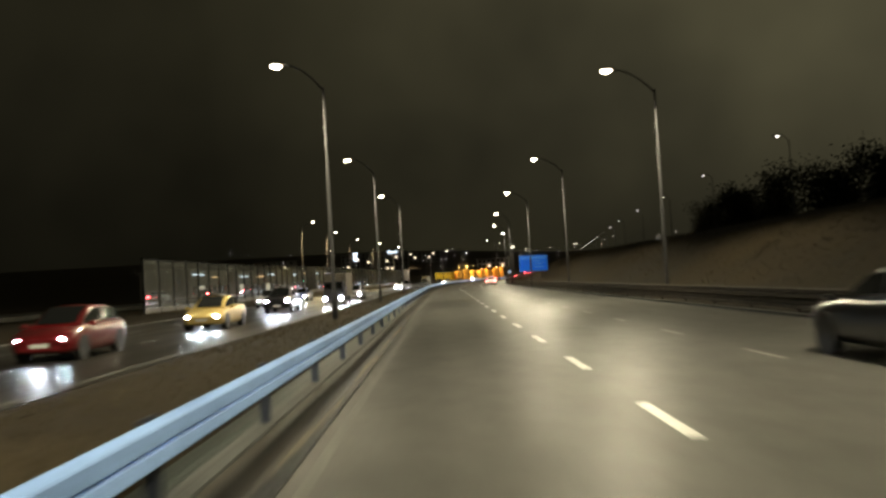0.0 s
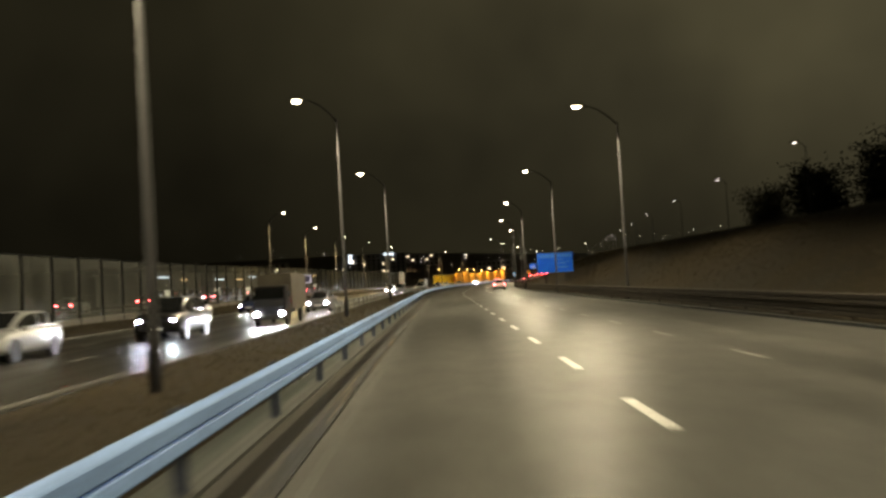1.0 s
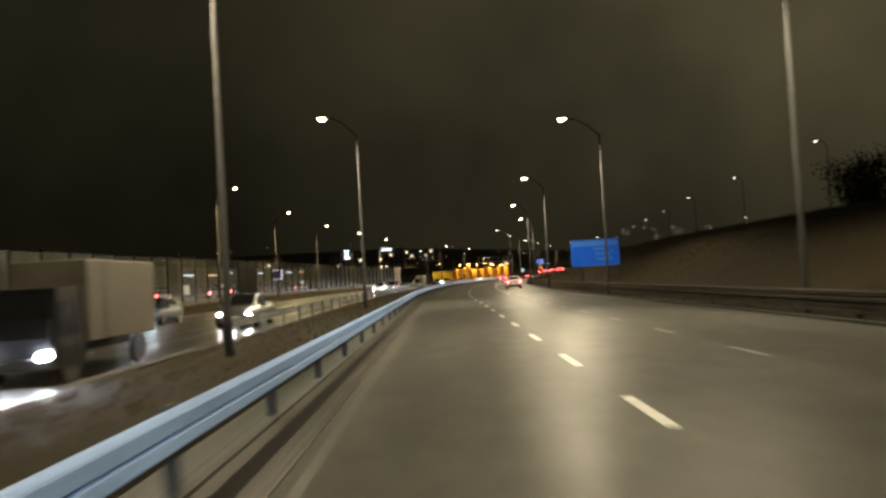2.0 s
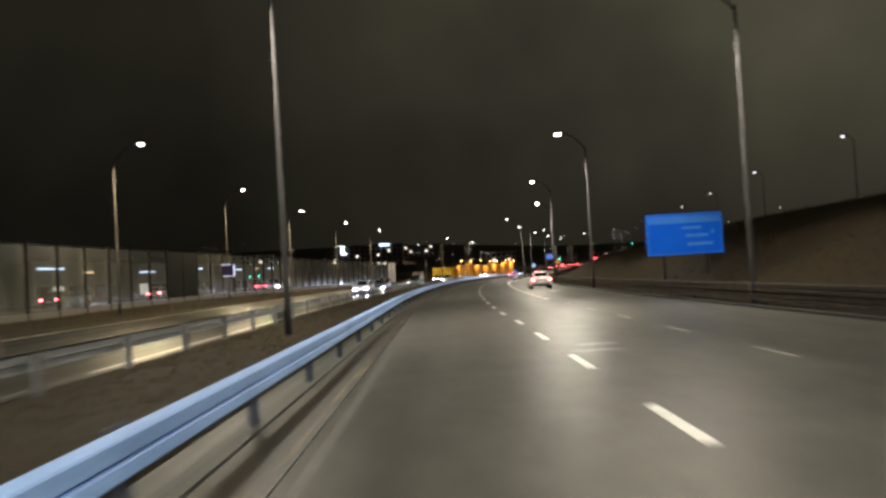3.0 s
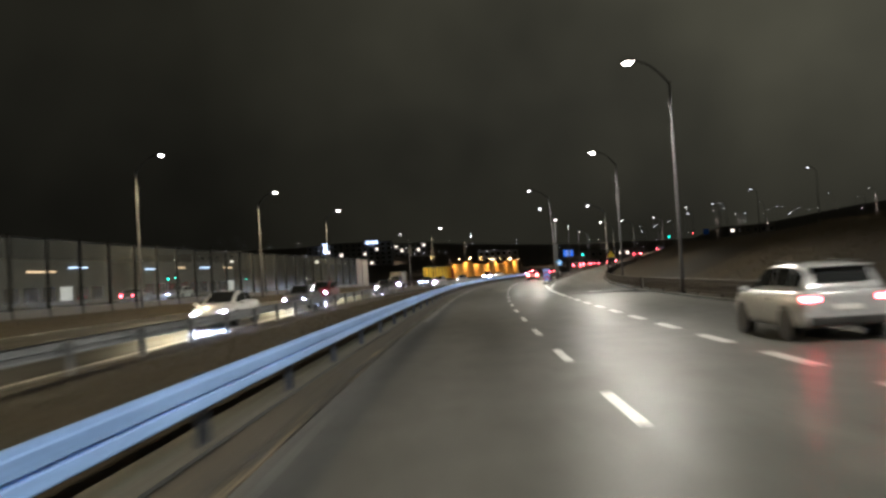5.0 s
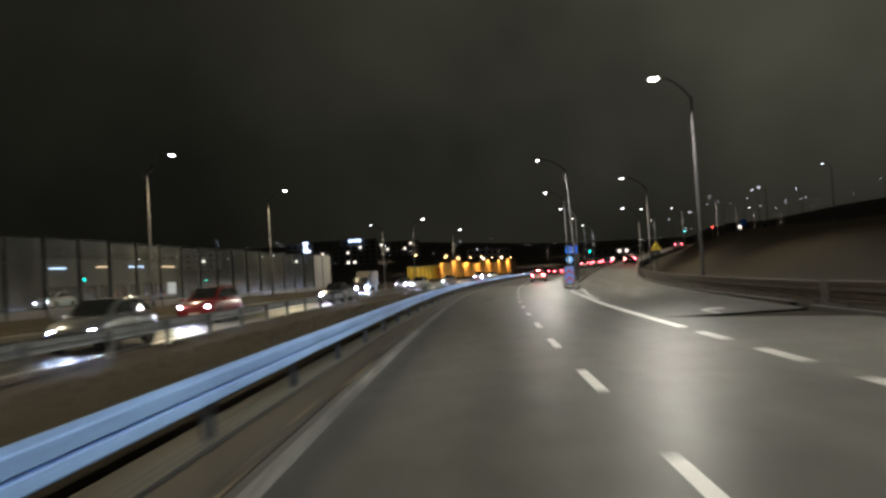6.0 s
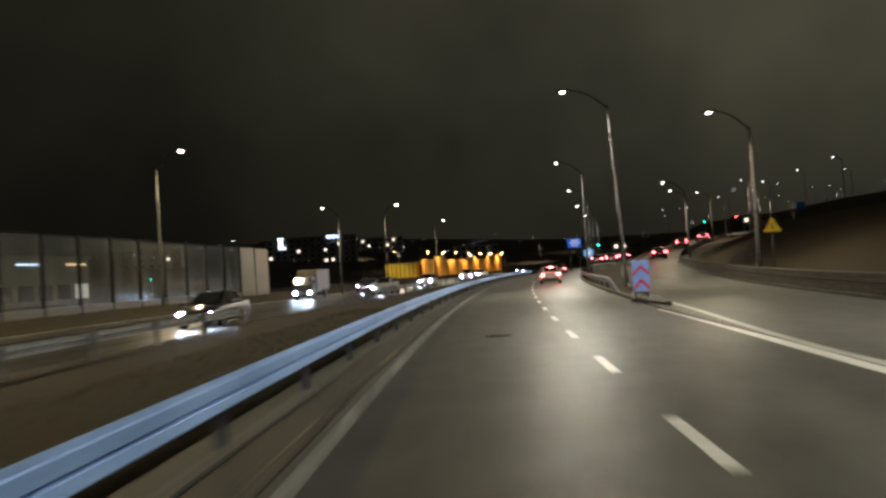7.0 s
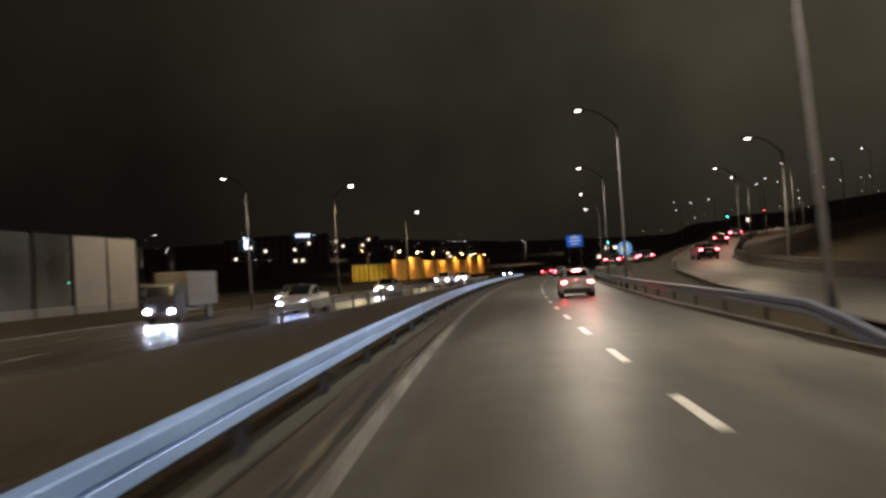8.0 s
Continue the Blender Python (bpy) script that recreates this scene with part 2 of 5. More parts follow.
M_TAIL_BRAKE = glow("brake_lamp_on", (1.0, 0.03, 0.02), 180.0, base=(0.4, 0.01, 0.01))
M_TAIL_OFF = surface("tail_lamp_off", (0.16, 0.004, 0.004), (0.3, 0.012, 0.012), 9.0, (0.1, 0.2))
M_PLATE = surface("number_plate_white", (0.55, 0.55, 0.55), (0.75, 0.75, 0.75), 9.0, (0.3, 0.4))
M_SIGN_BLUE = surface("sign_sheeting_blue", (0.008, 0.125, 0.97), (0.014, 0.16, 0.99), 0.8, (0.55, 0.7), bump=0.05, spec=0.15)
M_SIGN_WHITE = surface("sign_sheeting_white", (0.62, 0.62, 0.72), (0.82, 0.82, 0.9), 1.5, (0.3, 0.45), bump=0.05)
# white sheeting given the blue that flashing lights throw on it
M_CHEVRON_BLUED = surface("chevron_sheeting_blue_cast", (0.19, 0.31, 0.92), (0.29, 0.43, 0.98), 1.5, (0.4, 0.55), bump=0.05)
M_SIGN_TEAL = surface("sign_sheeting_light_blue", (0.055, 0.23, 0.97), (0.075, 0.29, 0.99), 1.5, (0.55, 0.7), bump=0.05, spec=0.15)
M_SIGN_PALE = surface("sign_sheeting_pale_blue", (0.06, 0.24, 0.97), (0.09, 0.30, 0.99), 1.5, (0.55, 0.7), bump=0.05, spec=0.15)
M_SIGN_BRIGHT = surface("sign_sheeting_bright_blue", (0.10, 0.34, 0.98), (0.14, 0.42, 0.99), 1.5, (0.4, 0.55), bump=0.05)
M_SIGN_RED = surface("sign_sheeting_red", (0.45, 0.01, 0.02), (0.62, 0.02, 0.03), 1.5, (0.3, 0.45), bump=0.05)
M_SIGN_YELLOW = surface("sign_sheeting_yellow", (0.82, 0.66, 0.02), (0.93, 0.78, 0.03), 1.5, (0.3, 0.45), bump=0.05)
M_BRICK = surface("dark_facade", (0.10, 0.095, 0.085), (0.17, 0.16, 0.145), 0.2, (0.7, 0.9))
M_OCHRE = surface("ochre_plaster_wall", (0.42, 0.27, 0.06), (0.62, 0.42, 0.10), 0.3, (0.7, 0.9), fine=8.0)
M_YELLOW_WALL = surface("yellow_cladding", (0.55, 0.40, 0.02), (0.75, 0.56, 0.03), 0.4, (0.5, 0.7), fine=8.0)
M_RED_WALL = surface("red_cladding", (0.30, 0.03, 0.02), (0.42, 0.05, 0.03), 0.4, (0.5, 0.7), fine=8.0)
M_BARK = surface("tree_bark", (0.03, 0.024, 0.018), (0.08, 0.065, 0.05), 3.0, (0.8, 0.95), bump=0.8, fine=20.0)
M_LEAF = surface("dark_foliage", (0.014, 0.016, 0.008), (0.035, 0.036, 0.018), 0.9, (0.8, 0.95), spec=0.1)
M_STRAW = surface("dry_grass_blades", (0.030, 0.024, 0.012), (0.065, 0.050, 0.025), 0.6, (0.7, 0.9), fine=5.0)
M_IRON = surface("cast_iron_cover", (0.006, 0.006, 0.006), (0.014, 0.013, 0.012), 6.0, (0.75, 0.9), metal=0.0, bump=0.5, spec=0.1)
M_TAR = surface("tar_patch", (0.012, 0.012, 0.012), (0.03, 0.03, 0.028), 2.0, (0.3, 0.5), bump=0.5)
M_WINDOW_LIT = glow("lit_window", (1.0, 0.8, 0.5), 1.2, sampled=False)
M_BOARD_LIT = glow("lit_board_white", (0.78, 0.90, 1.0), 1.5, sampled=False)
M_EDGE_LIT = glow("lit_edge_pale", (0.80, 0.80, 1.0), 0.5, sampled=False)
M_BOARD_FACE = surface("display_board_face", (0.085, 0.078, 0.17), (0.13, 0.12, 0.24), 1.5, (0.4, 0.6))
M_GREEN = glow("signal_green", (0.05, 1.0, 0.55), 6.0, sampled=False)
M_REDSIG = glow("signal_red", (1.0, 0.05, 0.03), 14.0, sampled=False)
M_BOX_CREAM = surface("truck_box_panel", (0.08, 0.07, 0.055), (0.15, 0.13, 0.10), 0.8, (0.4, 0.6), fine=12.0)


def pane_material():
    """Dirty clear acrylic: mostly clear, with a grey film of road dirt, runs of water and a painted low glow."""
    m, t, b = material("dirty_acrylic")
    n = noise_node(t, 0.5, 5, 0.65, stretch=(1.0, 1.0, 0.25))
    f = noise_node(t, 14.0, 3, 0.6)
    # a denser low film stands in for the glow of the wet road behind
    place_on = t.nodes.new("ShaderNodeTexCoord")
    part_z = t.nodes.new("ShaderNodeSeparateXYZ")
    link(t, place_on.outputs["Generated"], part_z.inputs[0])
    low_glow = t.nodes.new("ShaderNodeMapRange")
    low_glow.inputs["From Min"].default_value, low_glow.inputs["From Max"].default_value = 0.0, 0.55
    low_glow.inputs["To Min"].default_value, low_glow.inputs["To Max"].default_value = 0.24, 0.0
    link(t, part_z.outputs["Z"], low_glow.inputs["Value"])
    # uneven dirt plus the painted glow
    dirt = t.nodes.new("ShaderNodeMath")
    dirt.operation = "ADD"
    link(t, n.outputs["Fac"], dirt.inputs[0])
    link(t, low_glow.outputs["Result"], dirt.inputs[1])
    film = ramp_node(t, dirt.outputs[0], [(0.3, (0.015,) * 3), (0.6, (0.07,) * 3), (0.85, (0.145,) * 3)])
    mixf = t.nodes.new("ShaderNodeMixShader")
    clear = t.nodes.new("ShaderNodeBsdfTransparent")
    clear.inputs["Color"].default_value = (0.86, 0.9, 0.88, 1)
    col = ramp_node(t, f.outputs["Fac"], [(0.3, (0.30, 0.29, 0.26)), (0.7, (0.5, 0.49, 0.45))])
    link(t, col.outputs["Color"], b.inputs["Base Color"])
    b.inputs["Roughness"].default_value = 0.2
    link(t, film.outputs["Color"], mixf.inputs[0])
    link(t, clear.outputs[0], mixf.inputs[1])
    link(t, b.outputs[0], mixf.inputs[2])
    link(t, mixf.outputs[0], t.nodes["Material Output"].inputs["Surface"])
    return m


def car_glass():
    m, t, b = material("tinted_car_glass")
    b.inputs["Base Color"].default_value = (0.012, 0.013, 0.014, 1)
    b.inputs["Roughness"].default_value = 0.06
    b.inputs["Specular IOR Level"].default_value = 0.6
    n = noise_node(t, 60.0, 2, 0.5)
    link(t, bump_node(t, n.outputs["Fac"], 0.1, 0.002).outputs["Normal"], b.inputs["Normal"])
    return m


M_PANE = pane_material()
M_GLASS = car_glass()


# ---------------------------------------------------------------- mesh helpers
def mesh_of(name, verts, faces, mat, uvs=None, smooth=False):
    me = bpy.data.meshes.new(name)
    me.from_pydata([tuple(v) for v in verts], [], faces)
    if uvs is not None:
        layer = me.uv_layers.new(name="UVMap")
        for lp in me.loops:
            layer.data[lp.index].uv = uvs[lp.vertex_index]
    me.materials.append(mat)
    if smooth:
        for p in me.polygons:
            p.use_smooth = True
    me.validate()
    return me


def thing(name, verts, faces, mat, label, category, kind="", group="", uvs=None, smooth=False):
    return tagged(new(name, mesh_of(name, verts, faces, mat, uvs, smooth)), label, category, group, kind)


def root(name, m, label, category, group="", kind=""):
    ob = new(name)
    ob.empty_display_size = 0.3
    ob.matrix_world = m
    return tagged(ob, label, category, group, kind)


def part(name, data, mat, parent, label=""):
    """One mesh under a thing or a part; data is a bmesh or a finished mesh."""
    if isinstance(data, bmesh.types.BMesh):
        me = bpy.data.meshes.new(name)
        data.to_mesh(me)
        data.free()
    else:
        me = data
    if mat is not None and not me.materials:
        me.materials.append(mat)
    ob = new(name, me)
    ob.parent = parent
    if label:
        ob["label"] = label
    return ob


def box(sx, sy, sz, c=(0, 0, 0), bevel=0.0, turn=None):
    bm = bmesh.new()
    bmesh.ops.create_cube(bm, size=1.0)
    bmesh.ops.scale(bm, vec=(sx, sy, sz), verts=bm.verts)
    if bevel:
        bmesh.ops.bevel(bm, geom=bm.edges[:], offset=bevel, segments=2, affect="EDGES", profile=0.6)
    if turn:
        bmesh.ops.transform(bm, matrix=turn, verts=bm.verts)
    bmesh.ops.translate(bm, vec=c, verts=bm.verts)
    return bm


def tube(points, radii, sides=10, smooth=True):
    """A tapered tube along points."""
    bm = bmesh.new()
    rings = []
    for i, p in enumerate(points):
        p = Vector(p)
        d = (Vector(points[min(i + 1, len(points) - 1)]) - Vector(points[max(i - 1, 0)])).normalized()
        side = d.cross(Vector((0, 1, 0)))
        if side.length < 0.05:
            side = d.cross(Vector((1, 0, 0)))
        side.normalize()
        up = side.cross(d)
        rings.append([bm.verts.new(p + radii[i] * (math.cos(a) * side + math.sin(a) * up)) for a in (2 * math.pi * k / sides for k in range(sides))])
    for a, b in zip(rings, rings[1:]):
        for k in range(sides):
            f = bm.faces.new((a[k], a[(k + 1) % sides], b[(k + 1) % sides], b[k]))
            f.smooth = smooth
    bm.faces.new(rings[0][::-1])
    bm.faces.new(rings[-1])
    bmesh.ops.recalc_face_normals(bm, faces=bm.faces)
    return bm


def loft(sections, smooth=False, closed=True):
    """Skin over equal-length closed sections."""
    bm = bmesh.new()
    rings = [[bm.verts.new(p) for p in s] for s in sections]
    n = len(rings[0])
    for a, b in zip(rings, rings[1:]):
        for k in range(n if closed else n - 1):
            f = bm.faces.new((a[k], a[(k + 1) % n], b[(k + 1) % n], b[k]))
            f.smooth = smooth
    if closed:
        bm.faces.new(rings[0][::-1])
        bm.faces.new(rings[-1])
    bmesh.ops.recalc_face_normals(bm, faces=bm.faces)
    return bm


def steps(a, b, d):
    n = max(1, round((b - a) / d))
    return [a + (b - a) * i / n for i in range(n + 1)]


def slab(name, left, right, y0, y1, top, mat, label, category, depth=0.12, step=4.0, across=8, kind="structure"):
    """A long strip that follows the road, with its edges turned down. left, right and top are functions of y."""
    ys = steps(y0, y1, step)
    verts, uvs, faces = [], [], []
    n = across + 3
    for y in ys:
        l, r, z = left(y), right(y), top(y)
        row = [(l, z - depth)] + [(l + (r - l) * i / across, z) for i in range(across + 1)] + [(r, z - depth)]
        for x, h in row:
            verts.append(at(x, y, h))
            uvs.append((x, y))
    for j in range(len(ys) - 1):
        for i in range(n - 1):
            a = j * n + i
            faces.append((a, a + 1, a + n + 1, a + n))
    return thing(name, verts, faces, mat, label, category, kind, uvs=uvs)


def const(v):
    return lambda y: v


# ---------------------------------------------------------------- ground
def ground():
    ys = steps(-160, 340, 5.0) + steps(340, 700, 15.0)[1:] + steps(700, 1500, 60.0)[1:] + steps(1500, 4200, 300.0)[1:]
    rs = ([-2600, -1500, -900, -600, -420, -300, -220, -160, -120, -90, -70, -55, -45, -38] + steps(-32, -18, 2.0) + [-17.6, -12, -7.2]
          + steps(-6.745, -2.745, 0.4) + [-2.70, -1.6, 2, 5, 5.7] + steps(6.2, 30, 0.85) + [33, 37, 42, 48, 55, 65, 80, 100, 130, 170, 220, 300, 420, 600, 900, 1500, 2600])
    def column(r, y):
        if -7.3 < r < -2.74:
            return r + drift(y) * (-2.745 - r) / 4.0
        return r + drift(y) * (1 - ease(18, 24, -r)) if r <= -7.2 else r

    verts = [at(column(r, y), y, ground_z(column(r, y), y)) for y in ys for r in rs]
    n = len(rs)
    faces = [(j * n + i, j * n + i + 1, (j + 1) * n + i + 1, (j + 1) * n + i) for j in range(len(ys) - 1) for i in range(n - 1)]
    thing("ground", verts, faces, M_GROUND, "brown winter grass and soil beside the motorway", "ground", "structure", smooth=True)


ground()


# ---------------------------------------------------------------- carriageways
road = slab("road", lambda y: -1.46 + verge(y), lambda y: 9.9 if y < 172 else 5.7 + 0.03 * max(0.0, y - 203), -140, 172, const(0.0), M_ROAD,
            "wet dark asphalt carriageway with worn wheel tracks", "road")
road_on = slab("road", lambda y: -1.46 + verge(y), lambda y: 5.72 + 0.02 * max(0.0, y - 203), 172, 620, const(0.0), M_ROAD,
               "wet dark asphalt carriageway bending to one side", "road")
ramp_road = slab("exit_ramp", lambda y: 5.72 if y < 207.5 else max(5.9 + 0.02 * (y - 203), ramp(y)[0] - 2.6 - 2.0 * (1 - ease(203, 222, y))),
                 lambda y: 9.9 + 0.0 if y < 174 else ramp(y)[0] + 2.6 - 0.0, 172, 420, lambda y: ramp(y)[1], M_ROAD,
                 "wet asphalt exit ramp climbing away from the main road", "road")
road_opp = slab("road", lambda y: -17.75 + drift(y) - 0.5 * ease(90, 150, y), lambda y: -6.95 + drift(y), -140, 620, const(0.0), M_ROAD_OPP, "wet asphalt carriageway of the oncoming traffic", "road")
def strip(name, r0, r1, z, mat, label, category, depth=0.12, across=3):
    return slab(name, lambda y: r0 + verge(y), lambda y: r1 + verge(y), -140, 420, const(z), mat, label, category, depth=depth, across=across)


strip("gutter", -2.72, -2.37, 0.02, M_CHANNEL, "dark wet drainage channel under the guard rail", "gutter", 0.15)
strip("gutter", -2.36, -2.13, 0.04, M_GUTTER, "grey wet concrete strip beside the guard rail", "gutter", 0.15)
strip("road_edge", -2.115, -1.64, 0.012, M_DIRT, "brown wet soil strip beside the concrete", "road edge")
strip("road_edge", -1.645, -1.45, 0.016, M_SILT, "dark seam with ochre sand along the road edge", "road edge")
slab("kerb", lambda y: 9.9, lambda y: 10.12, -140, 172, const(0.08), M_GUTTER, "low grimy kerb along the outer road edge", "kerb", depth=0.2, across=2)
slab("kerb", lambda y: ramp(y)[0] + 2.6, lambda y: ramp(y)[0] + 2.82, 174, 400, lambda y: ramp(y)[1] + 0.11, M_KERB_GRIMY,
     "grimy concrete kerb along the exit ramp", "kerb", depth=0.2, across=2)
def queue_z(r):
    return 1.1 + 0.06 * (r - 8.8)


def queue_road():
    """Short raised road between the main road and the ramp, where traffic waits."""
    rs = [8.8 + 5.8 * i / 6 for i in range(7)]
    ys = steps(294, 334, 4.0)
    verts, uvs, faces = [], [], []
    for y in ys:
        for r, z in [(rs[0], -0.2)] + [(r, queue_z(r)) for r in rs] + [(rs[-1], -0.2)]:
            verts.append(at(r, y, z))
            uvs.append((r, y))
    for j in range(len(ys) - 1):
        for i in range(8):
            faces.append((j * 9 + i, j * 9 + i + 1, j * 9 + i + 10, j * 9 + i + 9))
    faces.append(tuple(range(8, -1, -1)))
    thing("road", verts, faces, M_ROAD, "raised wet road where traffic queues", "road", "structure", uvs=uvs)


queue_road()
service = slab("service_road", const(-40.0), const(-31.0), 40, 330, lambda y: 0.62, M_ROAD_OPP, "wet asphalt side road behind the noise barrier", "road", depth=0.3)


# ---------------------------------------------------------------- paint on the road
def line(name, r, w, y0, y1, parent, z=0.004, label="solid white edge line, worn", mat=None):
    ys = steps(y0, y1, 3.0)
    c = r if callable(r) else const(r)
    zf = z if callable(z) else const(z)
    verts = [at(c(y) + s * w / 2, y, zf(y)) for y in ys for s in (-1, 1)]
    faces = [(2 * j, 2 * j + 1, 2 * j + 3, 2 * j + 2) for j in range(len(ys) - 1)]
    part(name, mesh_of(name, verts, faces, mat or M_PAINT), None, parent, label)


def dash_mesh(length, w, mat=None):
    """A painted dash with slightly ragged ends, its far end at the origin."""
    bm = bmesh.new()
    e = [(-w / 2, -length), (-w / 6, -length + 0.03), (w / 5, -length - 0.02), (w / 2, -length + 0.01), (w / 2, 0), (w / 8, 0.02), (-w / 4, -0.02), (-w / 2, 0.01)]
    top = [bm.verts.new((x, y, 0.004)) for x, y in e]
    low = [bm.verts.new((x, y, 0.0005)) for x, y in e]
    bm.faces.new(top)
    for i in range(len(e)):
        j = (i + 1) % len(e)
        bm.faces.new((top[i], low[i], low[j], top[j]))
    me = bpy.data.meshes.new("lane_dash")
    bm.to_mesh(me)
    bm.free()
    me.materials.append(mat or M_PAINT)
    return me


def dashes(r0, first, period, count, me, parent, z=0.0, swing=False):
    for k in range(count):
        y = first + period * k
        r = r0 + (drift(y) if swing else 0.0)
        ob = part("lane_dash", me, None, parent)
        ob.matrix_local = Matrix.Translation(at(r, y, z)) @ Matrix.Rotation(-heading(y - 1), 4, "Z")


def road_paint():
    d2, d2w, thin = dash_mesh(2.2, 0.15), dash_mesh(2.1, 0.25, M_PAINT_MID), dash_mesh(1.9, 0.11, M_PAINT_DULL)
    dashes(2.3, 5.04 - 72, 6.0, 28, d2, road)
    dashes(2.2, 101.04, 6.0, 12, d2, road)
    dashes(2.22, 173.0, 6.0, 38, d2, road_on)
    dashes(5.58, 10.7 - 72, 6.0, 29, thin, road)
    dashes(5.42, 114.5, 4.0, 14, d2w, road)
    line("edge_line", lambda y: -1.25 + verge(y), 0.12, -140, 150, road, label="faded dirty white edge line", mat=M_PAINT_OLD)
    line("edge_line", lambda y: -1.24 + verge(y), 0.2, 150, 172, road, label="dulled white edge line with grimy rims", mat=M_PAINT_DULL)
    line("edge_line", lambda y: -1.24 + verge(y), 0.2, 172, 420, road_on, label="dulled white edge line with grimy rims", mat=M_PAINT_DULL)
    line("gore_line", lambda y: 5.4 + 0.0010 * max(0.0, y - 178) ** 1.9 / 1.6, 0.26, 168, 172, road)
    line("gore_line", lambda y: 5.4 + 0.30 * ease(180, 200, y), 0.26, 172, 203, road_on)
    line("gore_line", lambda y: 5.78 + 0.75 * ease(188, 206, y), 0.2, 187, 206, ramp_road, z=lambda y: ramp(y)[1] + 0.005, label="dulled white line beside the exit nose", mat=M_PAINT_MID)
    for k in range(16):
        y = 188.6 + 1.0 * k
        inner, outer = 5.55 + 0.30 * ease(180, 200, y), 5.66 + 0.75 * ease(188, 206, y)
        bm = bmesh.new()
        bm.faces.new([bm.verts.new(at(r, v, 0.006 + ramp(v)[1])) for r, v in ((inner, y - 0.14), (outer, y + 0.12), (outer, y + 0.44), (inner, y + 0.18))])
        part("hatch_bar", bm, M_PAINT_DULL, road_on, "worn white hatch bar")
    line("edge_line", lambda y: 5.35 + 0.02 * max(0.0, y - 203), 0.2, 206, 420, road_on, label="faded dirty edge line", mat=M_PAINT_OLD)
    line("edge_line", lambda y: ramp(y)[0] + 2.3, 0.2, 176, 400, ramp_road, z=lambda y: ramp(y)[1] + 0.005, label="faded dirty edge line", mat=M_PAINT_OLD)
    line("edge_line", lambda y: -17.3 + drift(y) - 0.5 * ease(90, 150, y), 0.28, -140, 420, road_opp, label="solid white edge line, wet and bright")
    line("edge_line", lambda y: -7.3 + drift(y), 0.2, -140, 85, road_opp, label="faded dirty edge line", mat=M_PAINT_OLD)
    line("edge_line", lambda y: -7.3 + drift(y), 0.2, 85, 180, road_opp, label="dulled white edge line", mat=M_PAINT_MID)
    line("edge_line", lambda y: -7.3 + drift(y), 0.2, 180, 206, road_opp, label="faded dirty edge line", mat=M_PAINT_OLD)
    dashes(-10.6, -58, 6.0, 66, thin, road_opp, swing=True)
    dashes(-14.0, -56, 6.0, 66, thin, road_opp, swing=True)
    # turn arrow on the exit lane
    shaft = [(-0.08, -2.6), (0.08, -2.6), (0.08, -0.9), (0.55, -0.35), (0.75, -0.55), (0.85, 0.35), (0.05, 0.15), (0.28, -0.08), (-0.08, -0.55)]
    for r, y, base in ((7.3, 129.0, road), (7.4, 174.6, ramp_road)):
        bm = bmesh.new()
        bm.faces.new([bm.verts.new((x, v, 0.005)) for x, v in shaft])
        arrow = part("road_arrow", bm, M_PAINT_MID, base, "worn white turn arrow")
        arrow.matrix_local = Matrix.Translation(at(r, y)) @ Matrix.Rotation(-heading(y - 1), 4, "Z")


# ---------------------------------------------------------------- guard rails
def rail_profile(face):
    """Closed outline of a W-beam, 0.31 m high, humps towards face (+1 or -1)."""
    front = [(0.0, 0.0), (0.012, 0.004), (0.088, 0.022), (0.100, 0.034), (0.102, 0.048), (0.086, 0.138), (0.076, 0.150), (0.050, 0.158), (0.046, 0.166),
             (0.052, 0.174), (0.078, 0.182), (0.088, 0.194), (0.082, 0.318), (0.072, 0.336), (0.040, 0.356), (0.012, 0.368), (0.0, 0.372)]
    front = [(x, z * 0.84) for x, z in front]
    back = [(x - 0.006, z) for x, z in reversed(front)]
    return [(face * x, z) for x, z in front + back]


